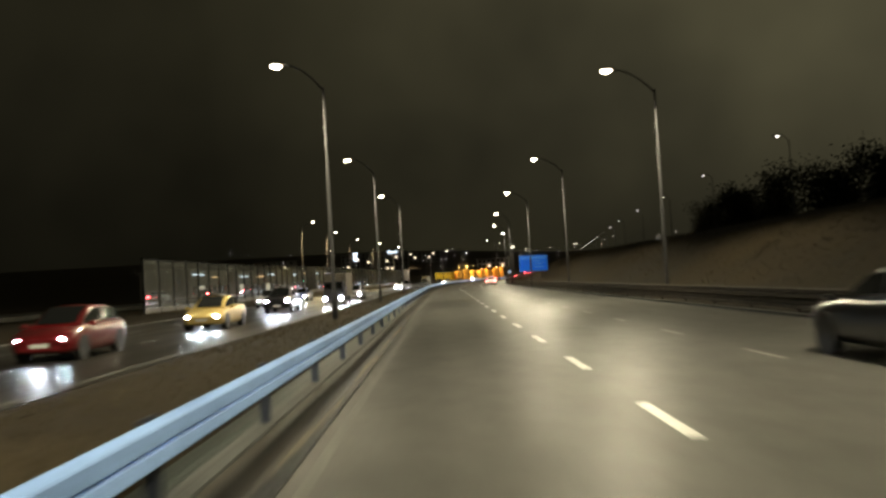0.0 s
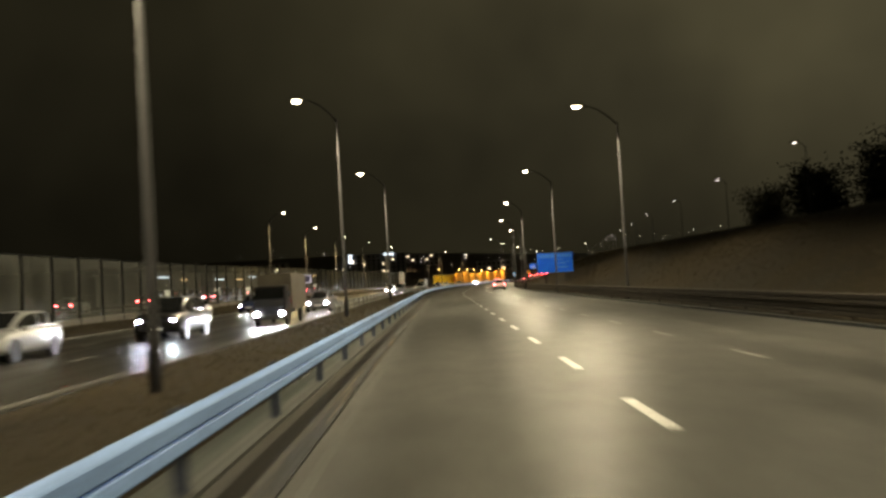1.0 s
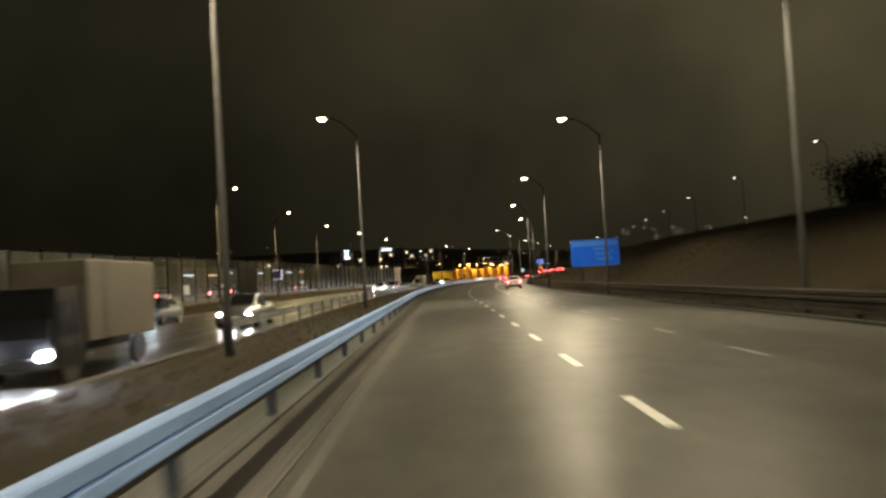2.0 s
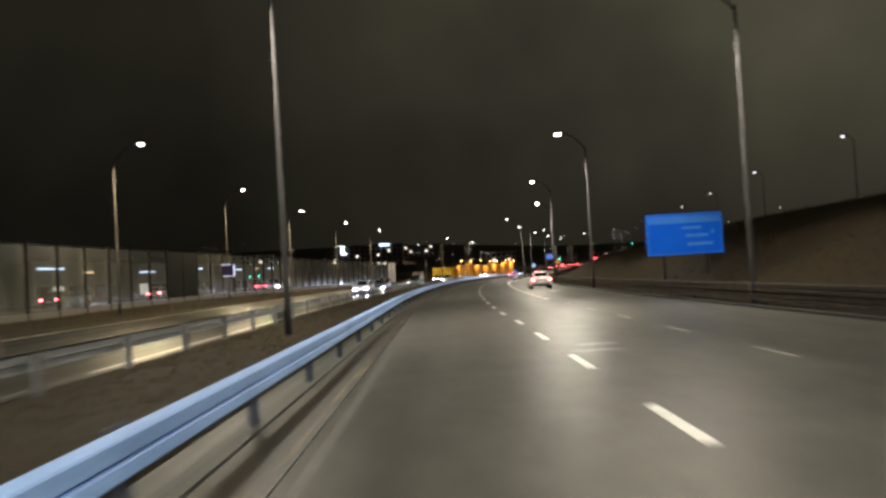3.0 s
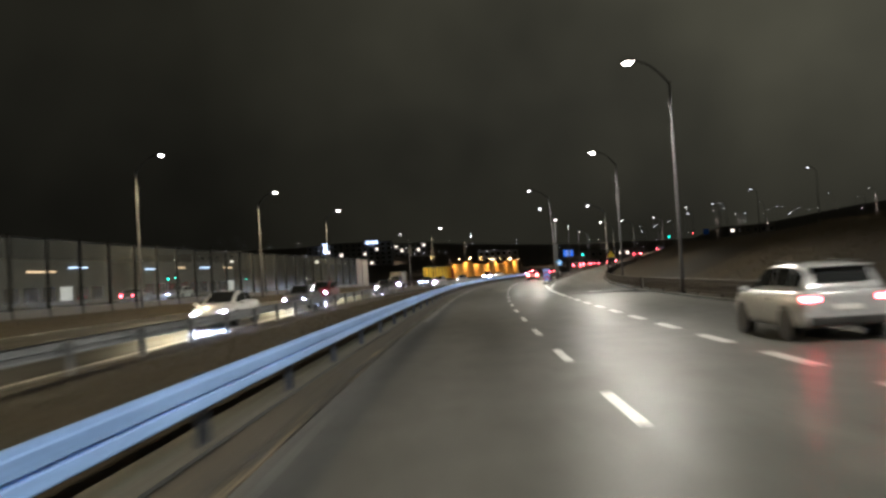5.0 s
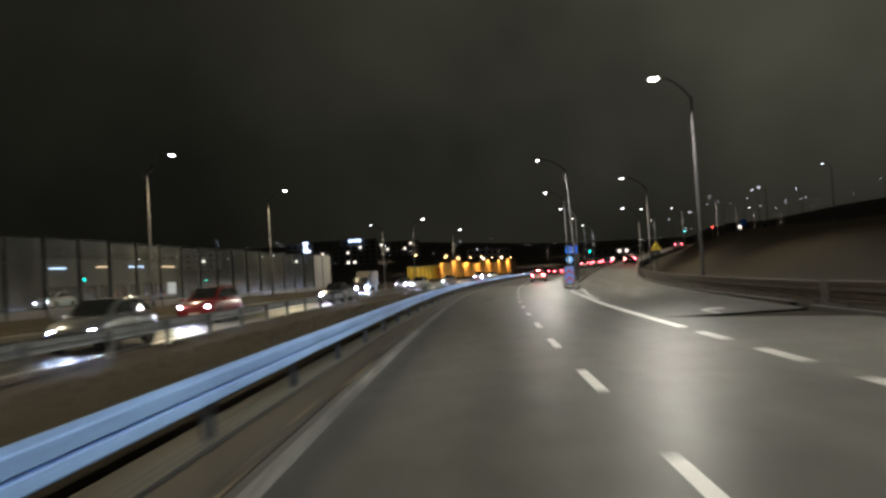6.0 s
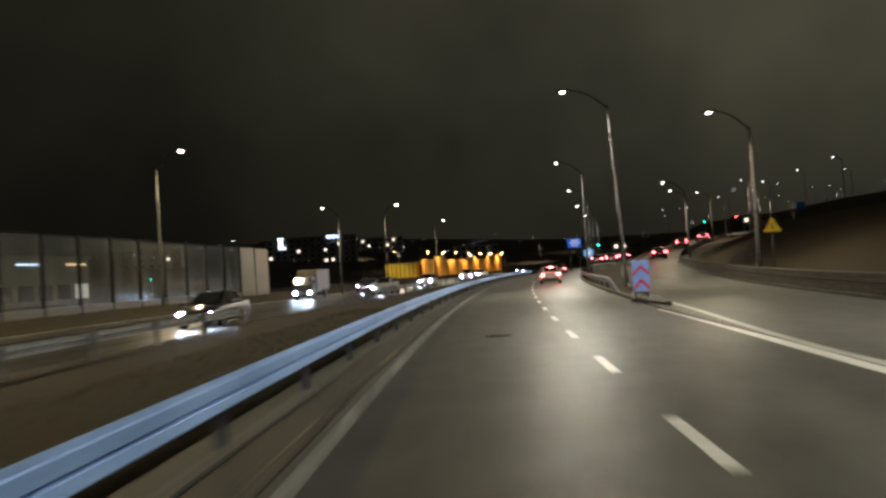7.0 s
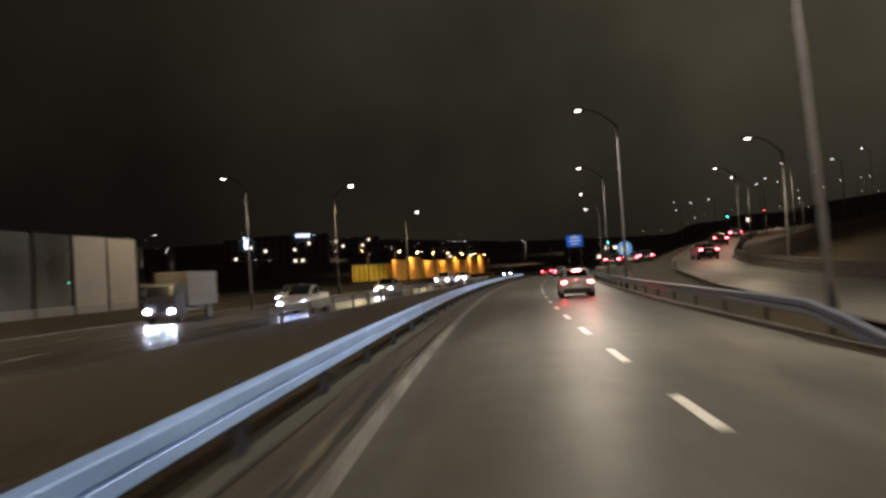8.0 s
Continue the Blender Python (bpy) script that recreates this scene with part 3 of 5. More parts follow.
def guard_rail(name, r, y0, y1, face, label, z=0.45, mats=None, post_step=2.0, both=False, base=None, double=False):
    mats = mats or (M_ZINC_BLUED, M_ZINC_OLD)
    c = r if callable(r) else const(r)
    zf = base if base else const(0.0)
    ob = root(name, Matrix.Identity(4), label, "guard rail", "guard rails")
    sets = [(face, 0.0)] + ([(-face, -face * 0.34)] if both else [])
    for f, off in sets:
        prof = rail_profile(f)
        bm = loft([[at(c(y) + off + px, y, zf(y) + z + pz) for px, pz in prof] for y in steps(y0, y1, 2.0)])
        part("beam", bm, mats[0], ob, "W-profile steel beam")
        if double:
            low = loft([[at(c(y) + off + px, y, zf(y) + z - 0.33 + pz) for px, pz in prof] for y in steps(y0, y1, 2.0)])
            part("beam", low, mats[0], ob, "lower W-profile steel beam")
    post = bmesh.new()
    shape = [(-0.05, -0.06), (0.05, -0.06), (0.05, -0.045), (-0.035, -0.045), (-0.035, 0.045), (0.05, 0.045), (0.05, 0.06), (-0.05, 0.06)]
    lo = [post.verts.new((x, y, -0.3)) for x, y in shape]
    hi = [post.verts.new((x, y, z + 0.30)) for x, y in shape]
    for i in range(8):
        post.faces.new((lo[i], lo[(i + 1) % 8], hi[(i + 1) % 8], hi[i]))
    post.faces.new(hi)
    bmesh.ops.recalc_face_normals(post, faces=post.faces)
    me = bpy.data.meshes.new("post")
    post.to_mesh(me)
    post.free()
    me.materials.append(mats[1])
    spacer = bpy.data.meshes.new("spacer")
    bm = box(0.10, 0.08, 0.2, bevel=0.008)
    bm.to_mesh(spacer)
    bm.free()
    spacer.materials.append(mats[1])
    off = -face * (0.17 if both else 0.11)
    for y in steps(y0 + 1, y1 - 1, post_step):
        p = part("post", me, None, ob)
        p.matrix_local = Matrix.Translation(at(c(y) + off, y, zf(y))) @ Matrix.Rotation(-heading(y), 4, "Z")
        if y < 300:
            s = part("spacer", spacer, None, p)
            s.matrix_local = Matrix.Translation((face * 0.055, 0, z + 0.15))
    return ob


def rails():
    guard_rail("guard_rail", lambda y: -2.14 + verge(y) - 0.05 * ease(165, 185, y), -60, 330, 1, "galvanised steel guard rail along the grass median", post_step=4.0, mats=(M_ZINC_BLUED, M_ZINC_DULL_BLUED))
    for y0, y1 in ((68, 210), (237, 330)):
        guard_rail("guard_rail", lambda y: -6.6 + 0.9 * drift(y), y0, y1, -1, "dull steel guard rail on the far side of the median", mats=(M_ZINC_OLD, M_ZINC_OLD), post_step=4.0)
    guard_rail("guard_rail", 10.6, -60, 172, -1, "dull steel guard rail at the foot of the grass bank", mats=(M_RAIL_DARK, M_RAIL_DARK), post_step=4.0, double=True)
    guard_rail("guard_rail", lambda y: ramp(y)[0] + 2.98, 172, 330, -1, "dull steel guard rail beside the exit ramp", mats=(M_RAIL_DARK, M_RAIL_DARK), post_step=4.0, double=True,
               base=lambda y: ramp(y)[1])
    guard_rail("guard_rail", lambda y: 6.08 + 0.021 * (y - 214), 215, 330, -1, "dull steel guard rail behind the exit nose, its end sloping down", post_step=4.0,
               mats=(M_ZINC_DULL_BLUED, M_RAIL_DARK), base=lambda y: -0.66 * (1 - ease(215, 221.5, y)))


# ---------------------------------------------------------------- street lamps
# each luminaire leans its light over the road
SPOT = bpy.data.lights.new("lamp_light", "SPOT")
SPOT.energy, SPOT.color, SPOT.spot_size, SPOT.spot_blend, SPOT.shadow_soft_size = LAMP_POWER, LAMP_COLOUR, radians(168), 0.25, 0.4


def street_lamp(m, arm, height, label, rise=1.1, lens=None, lit=True, light=None, r0=0.092, group="street lamps", tilt=18, size=1.0):
    """Tapered pole with a swept arm towards local -x, a flat luminaire and its bowl."""
    ob = root("street_lamp", m, label, "street lamp", group)
    top = height - rise
    part("pole", tube([(0, 0, -0.3), (0, 0, 0.9), (0, 0, 0.95), (0, 0, top)], [r0 * 1.25, r0 * 1.2, r0, r0 * 0.55], 12), M_POLE, ob)
    part("door", box(0.02, 0.12, 0.4, (-r0 * 1.2, 0, 0.55), 0.004), M_HOUSING, ob, "small steel service door")
    pts = [(-(arm - 0.35) * s, 0, top - 0.15 + (rise - 0.02 + 0.15) * math.sin(s * math.pi / 2) ** 0.9) for s in (0, 0.04, 0.1, 0.2, 0.35, 0.55, 0.8, 1.0)]
    part("arm", tube(pts, [r0 * 0.55, r0 * 0.52, r0 * 0.5, r0 * 0.48, r0 * 0.45, r0 * 0.42, r0 * 0.38, r0 * 0.35], 10), M_POLE, ob)
    secs = []
    for x, w, h in ((-arm + 0.4, 0.05, 0.05), (-arm + 0.33, 0.10, 0.07), (-arm + 0.1, 0.15, 0.10), (-arm - 0.22, 0.16, 0.09), (-arm - 0.36, 0.10, 0.04)):
        secs.append([(x, -w, height - 0.02), (x, -w, height + h * 0.5), (x, -w * 0.6, height + h), (x, w * 0.6, height + h), (x, w, height + h * 0.5), (x, w, height - 0.02)])
    part("luminaire", loft(secs, True), M_HOUSING, ob, "grey lamp head")
    bm = bmesh.new()
    bmesh.ops.create_uvsphere(bm, u_segments=12, v_segments=8, radius=1.0)
    bmesh.ops.scale(bm, vec=(0.26 * size, 0.14 * size, 0.12 * size), verts=bm.verts)
    bmesh.ops.translate(bm, vec=(-arm - 0.02, 0, height - 0.03), verts=bm.verts)
    for f in bm.faces:
        f.smooth = True
    part("lens", bm, lens or M_LENS, ob, "glowing warm white lens")
    if lit:
        lo = new("lamp_light", light or SPOT)
        lo.parent = ob
        lo.matrix_local = pose(-arm - 0.02, 0, height - 0.46, 0, tilt, 0)
    return ob


def place(r, y, z=0.0, turn=0.0):
    return Matrix.Translation(at(r, y, z)) @ Matrix.Rotation(-heading(y) + turn, 4, "Z")


def lamps():
    label = "tall grey steel street lamp, lit, one swept arm"
    right = street_lamp(place(10.76, 67.2), 2.32, 11.45, label, tilt=26)
    for y, r in ((5.0, 11.1), (36.2, 11.0), (96.2, 10.58), (-27.0, 11.1)):
        copy_thing(right, place(r, y))
    short = street_lamp(place(10.42, 128.6), 1.9, 11.4, "tall grey steel street lamp, lit, with a shorter arm", tilt=35)
    for y, r in ((161.1, 10.5), (192.9, 12.08)):
        copy_thing(short, place(r, y))
    gore = street_lamp(place(7.45, 256.4), 2.3, 11.3, "tall street lamp beyond the exit nose, lit", lens=M_LENS_MID, size=0.75)
    leaning = copy_thing(gore, place(7.38, 222.5) @ pose(0, 0, 0, 0, -2.6, 0))
    leaning["label"] = "tall street lamp behind the exit nose, lit, leaning slightly"
    for y, r in ((288.0, 8.9), (320.0, 9.6), (352.0, 9.9)):
        copy_thing(gore, place(r, y))
    cut = bpy.data.lights.new("lamp_light_cut", "SPOT")
    cut.energy, cut.color, cut.spot_size, cut.spot_blend, cut.shadow_soft_size = LAMP_POWER, LAMP_COLOUR, radians(160), 0.4, 0.4
    med = street_lamp(place(-4.79, 32.0, 0.05), 2.02, 11.45, "tall steel street lamp in the grass median, lit", light=cut, tilt=20)
    for y, r in ((1.6, -4.83), (61.8, -5.01), (92.0, -4.6)):
        copy_thing(med, place(r, y, 0.05))
    yellow = bpy.data.lights.new("lamp_light_yellow", "SPOT")
    yellow.energy, yellow.color, yellow.spot_size, yellow.spot_blend, yellow.shadow_soft_size = LAMP_POWER, (1.0, 0.76, 0.34), radians(162), 0.35, 0.4
    far = street_lamp(place(-21.25, 122.1, 0.3, math.pi), 1.85, 10.95, "tall street lamp beside the noise barrier, lit", light=yellow, size=0.8)
    for y, r in ((151.5, -22.7), (180.35, -23.55), (208.7, -23.67), (236.4, -23.75), (293.5, -19.35), (336.4, -20.7)):
        copy_thing(far, place(r, y, 0.3, math.pi))
    small = bpy.data.lights.new("lamp_light_small", "SPOT")
    small.energy, small.color, small.spot_size, small.spot_blend, small.shadow_soft_size = LAMP_POWER * 0.6, (1.0, 0.80, 0.42), radians(155), 0.5, 0.45
    street_lamp(place(-17.15, 261.3, 0.05), 1.5, 8.7, "lower street lamp at the road edge, lit", light=small, rise=0.8, size=0.6, lens=M_LENS_MID)
    p1 = street_lamp(place(13.14, 216.8, 0.3), 1.87, 8.27, "grey street lamp beside the exit ramp, lit", light=small, rise=0.9, size=0.6, lens=M_LENS_MID)
    street_lamp(place(16.5, 252.0, 0.5), 1.87, 7.9, "grey street lamp further up the exit ramp, lit", light=small, rise=0.9, size=0.6, lens=M_LENS_MID)
    for y in (284.0, 312.0):
        rx, rz = ramp(y)
        copy_thing(p1, place(rx + 3.4, y, rz + 0.1))
    # lamps of the street on top of the bank
    hill = None
    for i in range(13):
        y = 58.3 + 25.6 * i
        x = 25.9 + (y - 58.3) * 0.094 + max(0.0, y - 160) * 0.035
        r = x + 0.9 - bend(y)
        g = ground_z(r, y)
        if hill is None or y > 320:
            hill0 = street_lamp(place(r, y, g), 0.85, 10.95 - g, "street lamp on top of the bank, lit", rise=0.35, lens=M_LENS_FAR, lit=False, r0=0.06, group="bank lamps", size=0.5)
            hill = hill or hill0
            base = g
        else:
            h = copy_thing(hill, place(r, y, 10.95 - (10.95 - base)))
            h.matrix_world = place(r, y, base)


# ---------------------------------------------------------------- noise barrier
def noise_barrier():
    ob = root("noise_barrier", Matrix.Identity(4), "tall noise barrier of dirty clear panels between dark steel posts", "noise barrier")
    post = bpy.data.meshes.new("post")
    bm = box(0.18, 0.18, 4.65, (0, 0, 2.22), 0.02)
    bm.to_mesh(post)
    bm.free()
    post.materials.append(M_BARRIER_POST)
    pitch = 3.8
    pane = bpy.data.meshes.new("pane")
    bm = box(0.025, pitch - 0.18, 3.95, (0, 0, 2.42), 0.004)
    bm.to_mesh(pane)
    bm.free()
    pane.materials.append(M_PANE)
    plinth = bpy.data.meshes.new("plinth")
    bm = box(0.16, pitch - 0.18, 0.55, (0, 0, 0.18), 0.015)
    bm.to_mesh(plinth)
    bm.free()
    plinth.materials.append(M_KERB)
    cap = bpy.data.meshes.new("cap_rail")
    bm = box(0.09, pitch - 0.18, 0.08, (0, 0, 4.44), 0.01)
    bm.to_mesh(cap)
    bm.free()
    cap.materials.append(M_BARRIER_POST)
    dark = bpy.data.meshes.new("solid_panel")
    bm = box(0.12, pitch - 0.18, 3.95, (0, 0, 2.42), 0.01)
    bm.to_mesh(dark)
    bm.free()
    dark.materials.append(M_BARRIER_POST)
    light = dark.copy()
    light.materials.clear()
    light.materials.append(M_BOX_CREAM)
    n = 52
    for k in range(n + 1):
        y = 62.6 + pitch * k
        z = ground_z(-24.0, y) - 0.02
        p = part("post", post, None, ob)
        p.matrix_local = place(-24.0, y, z)
        if k == n:
            break
        m = place(-24.0, y + pitch / 2, z)
        solid, pale = k in (20, 21), k > 49
        if pale:
            part("solid_panel", light, None, ob, "pale brown opaque end panel").matrix_local = m
        else:
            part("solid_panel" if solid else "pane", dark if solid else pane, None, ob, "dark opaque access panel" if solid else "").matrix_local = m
        part("plinth", plinth, None, ob).matrix_local = m
        if not solid:
            part("cap_rail", cap, None, ob).matrix_local = m


# ---------------------------------------------------------------- signs
def posts_under(ob, xs, top, low=-0.4, r=0.045, mat=None):
    for x in xs:
        part("post", tube([(x, 0.06, low), (x, 0.06, top)], [r, r], 10), mat or M_POLE, ob)


def direction_sign():
    y = 110.3
    g = ground_z(12.35, y)
    ob = root("direction_sign", place(12.35, y, 0.0), "large blue direction sign with pale writing on two steel posts", "road sign")
    w, z0, z1 = 3.9, 1.93, 4.05
    part("panel", box(w, 0.05, z1 - z0, (0, 0, (z0 + z1) / 2), 0.02), M_SIGN_BLUE, ob, "blue sign face")
    for nm, sx, sz, x, z in (("border", w - 0.1, 0.04, 0, z1 - 0.07), ("border", w - 0.1, 0.04, 0, z0 + 0.07), ("border", 0.04, z1 - z0 - 0.1, -w / 2 + 0.07, (z0 + z1) / 2), ("border", 0.04, z1 - z0 - 0.1, w / 2 - 0.07, (z0 + z1) / 2)):
        part(nm, box(sx, 0.008, sz, (x, -0.029, z), 0.002), M_SIGN_TEAL, ob)
    part("header", box(w - 0.24, 0.008, 0.36, (0, -0.029, z1 - 0.32), 0.002), M_SIGN_TEAL, ob, "paler header strip")
    for x, z, sx, sz in ((0.35, 3.30, 1.0, 0.13), (0.62, 2.90, 1.15, 0.15), (0.75, 2.46, 1.3, 0.17), (1.42, 3.05, 0.14, 0.18)):
        part("text_bar", box(sx, 0.008, sz, (x, -0.031, z), 0.002), M_SIGN_PALE, ob)
    posts_under(ob, (-1.1, 1.1), 3.9, g - 0.4, 0.07)


def chevron_sign():
    ob = root("chevron_board", place(5.93, 207.9, 0.12), "white and red chevron board at the exit nose", "road sign")
    w, z0, z1 = 0.64, 0.28, 1.46
    part("panel", box(w, 0.04, z1 - z0, (0, 0, (z0 + z1) / 2), 0.03), M_CHEVRON_BLUED, ob, "white reflective face, coloured by blue light")
    for zc, t, up in ((0.31, 0.14, 0.33), (0.86, 0.13, 0.30)):
        bm = bmesh.new()
        pts = [(-w / 2 + 0.02, zc), (0, zc + up), (w / 2 - 0.02, zc), (w / 2 - 0.02, zc + t), (0, zc + up + t), (-w / 2 + 0.02, zc + t)]
        a = [bm.verts.new((x, -0.026, z)) for x, z in pts]
        b = [bm.verts.new((x, -0.021, z)) for x, z in pts]
        bm.faces.new(a)
        for i in range(6):
            bm.faces.new((a[i], b[i], b[(i + 1) % 6], a[(i + 1) % 6]))
        part("chevron", bm, M_SIGN_RED, ob, "red chevron stripe")
    posts_under(ob, (-0.22, 0.22), 1.4, -0.3, 0.03, M_RAIL_DARK)
    part("foot", box(0.8, 0.5, 0.14, (0, 0.1, -0.02), 0.04), M_BLACK, ob, "dark rubber foot")


def round_sign(r, y, zc, d, mat, label, gz=0.1):
    ob = root("round_sign", place(r, y, 0), label, "road sign")
    bm = bmesh.new()
    bmesh.ops.create_cone(bm, cap_ends=True, segments=28, radius1=d / 2, radius2=d / 2, depth=0.03, matrix=Matrix.Translation((0, 0, zc)) @ Matrix.Rotation(math.pi / 2, 4, "X"))
    part("disc", bm, mat, ob, "blue reflective disc")
    bm = bmesh.new()
    a = [(-0.06, 0.28), (0.06, 0.28), (0.06, -0.05), (0.18, 0.05), (0.18, -0.1), (0, -0.3), (-0.18, -0.1), (-0.18, 0.05), (-0.06, -0.05)]
    tilt = Matrix.Rotation(radians(-40), 2)
    bm.faces.new([bm.verts.new((*(Vector((tilt @ Vector(p)).to_tuple()) * d * 1.2).to_3d().xy[:1], -0.019, zc + (tilt @ Vector(p)).y * d * 1.2)) for p in a])
    part("arrow", bm, M_SIGN_WHITE, ob, "white arrow")
    posts_under(ob, (0,), zc, gz - 0.4, 0.035)


def triangle_sign():
    r, y = 20.75 - bend(215.1), 215.1
    g = ground_z(r, y)
    ob = root("warning_sign", place(r, y, 0), "yellow triangular warning sign on a thin post", "road sign")
    zc, s = 2.72, 0.44
    for nm, k, mat, yy in (("panel", 1.0, M_SIGN_RED, 0.0), ("face", 0.93, M_SIGN_YELLOW, -0.02)):
        bm = bmesh.new()
        pts = [(-s * k, -s * 0.55 * k), (s * k, -s * 0.55 * k), (0, s * 1.1 * k)]
        a = [bm.verts.new((x, yy - 0.012, zc + z)) for x, z in pts]
        b = [bm.verts.new((x, yy + 0.012, zc + z)) for x, z in pts]
        bm.faces.new(a)
        bm.faces.new(b[::-1])
        for i in range(3):
            bm.faces.new((a[i], b[i], b[(i + 1) % 3], a[(i + 1) % 3]))
        part(nm, bm, mat, ob, "yellow face" if nm == "face" else "red rim")
    part("mark", box(0.07, 0.01, 0.3, (0, -0.04, zc + 0.04), 0.003), M_BLACK, ob)
    posts_under(ob, (0,), zc, g - 0.4, 0.035)


def blue_sign_far():
    ob = root("direction_sign", place(5.67, 337.0, 0.0), "small blue direction sign high on two posts", "road sign")
    part("panel", box(2.6, 0.05, 1.8, (0, 0, 5.35), 0.02), M_SIGN_BLUE, ob, "blue sign face")
    for z, sx in ((5.85, 1.5), (5.35, 1.9), (4.85, 1.3)):
        part("text_bar", box(sx, 0.008, 0.16, (0, -0.03, z), 0.002), M_SIGN_WHITE, ob)
    posts_under(ob, (-0.9, 0.9), 6.0, -0.4, 0.06)


def gore_island():
    """Kerbed island that begins at the chevron board."""
    ys = [204.0, 204.4, 205.2, 207.0] + steps(210, 330, 5.0)
    def half(y):
        return ease(203.6, 209, y)
    verts, faces = [], []
    left = lambda y: 6.15 - 0.38 * half(y) + 0.02 * max(0.0, y - 206)
    right = lambda y: max(left(y) + 0.1, 6.25 + 0.55 * half(y) + (ramp(y)[0] - 2.75 - 6.8) * ease(207, 226, y))
    for y in ys:
        l, r = left(y), right(y)
        zr = ramp(y)[1]
        verts += [at(l, y, -0.05), at(l, y, 0.11), at(l + 0.04, y, 0.13), at(l + min(0.22, (r - l) / 3), y, 0.13), at(r - min(0.22, (r - l) / 3), y, 0.13 + zr), at(r - 0.04, y, 0.13 + zr), at(r, y, 0.11 + zr), at(r, y, -0.05 + zr)]
    for j in range(len(ys) - 1):
        for i in range(7):
            if i == 3 and ys[j] > 207.5:
                continue
            a = j * 8 + i
            faces.append((a, a + 1, a + 9, a + 8))
    faces.append(tuple(range(7, -1, -1)))
    thing("kerb", verts, faces, M_KERB_GRIMY, "grimy concrete kerbs round the grass island at the exit nose", "kerb", "structure")


def hill_sign():
    g = ground_z(35.0, 278.2)
    ob = root("blue_sign", place(35.0, 278.2, g), "small blue sign on a post on top of the bank", "road sign")
    part("panel", box(0.95, 0.05, 0.95, (0, 0, 6.8 - g), 0.06), M_SIGN_BLUE, ob, "blue sign face")
    part("symbol", box(0.3, 0.01, 0.5, (0, -0.031, 6.8 - g), 0.003), M_SIGN_TEAL, ob, "faint pale symbol")
    posts_under(ob, (0,), 6.9 - g, -0.5, 0.04)


road_paint()
rails()
hill_sign()
lamps()
noise_barrier()
direction_sign()
chevron_sign()
triangle_sign()
round_sign(21.3 - bend(258.5), 258.5, 2.5, 0.95, M_SIGN_BRIGHT, "round blue sign with a white arrow on a post", 0.1)
blue_sign_far()
gore_island()


# ---------------------------------------------------------------- cars
PAINTS = {}


def car_paint(name):
    colours = {"silver": (0.42, 0.43, 0.45), "white": (0.72, 0.73, 0.74), "black": (0.006, 0.006, 0.007), "grey": (0.10, 0.105, 0.11),
               "cream": (0.62, 0.47, 0.16), "dark_red": (0.16, 0.012, 0.014), "dark_blue": (0.015, 0.025, 0.07)}
    if name not in PAINTS:
        PAINTS[name] = paint("car_paint_" + name, colours[name])
    return PAINTS[name]


LOW_BEAM = bpy.data.lights.new("low_beam", "SPOT")
LOW_BEAM.energy, LOW_BEAM.color, LOW_BEAM.spot_size, LOW_BEAM.spot_blend, LOW_BEAM.shadow_soft_size = 80.0, (0.88, 0.94, 1.0), radians(75), 0.8, 0.1

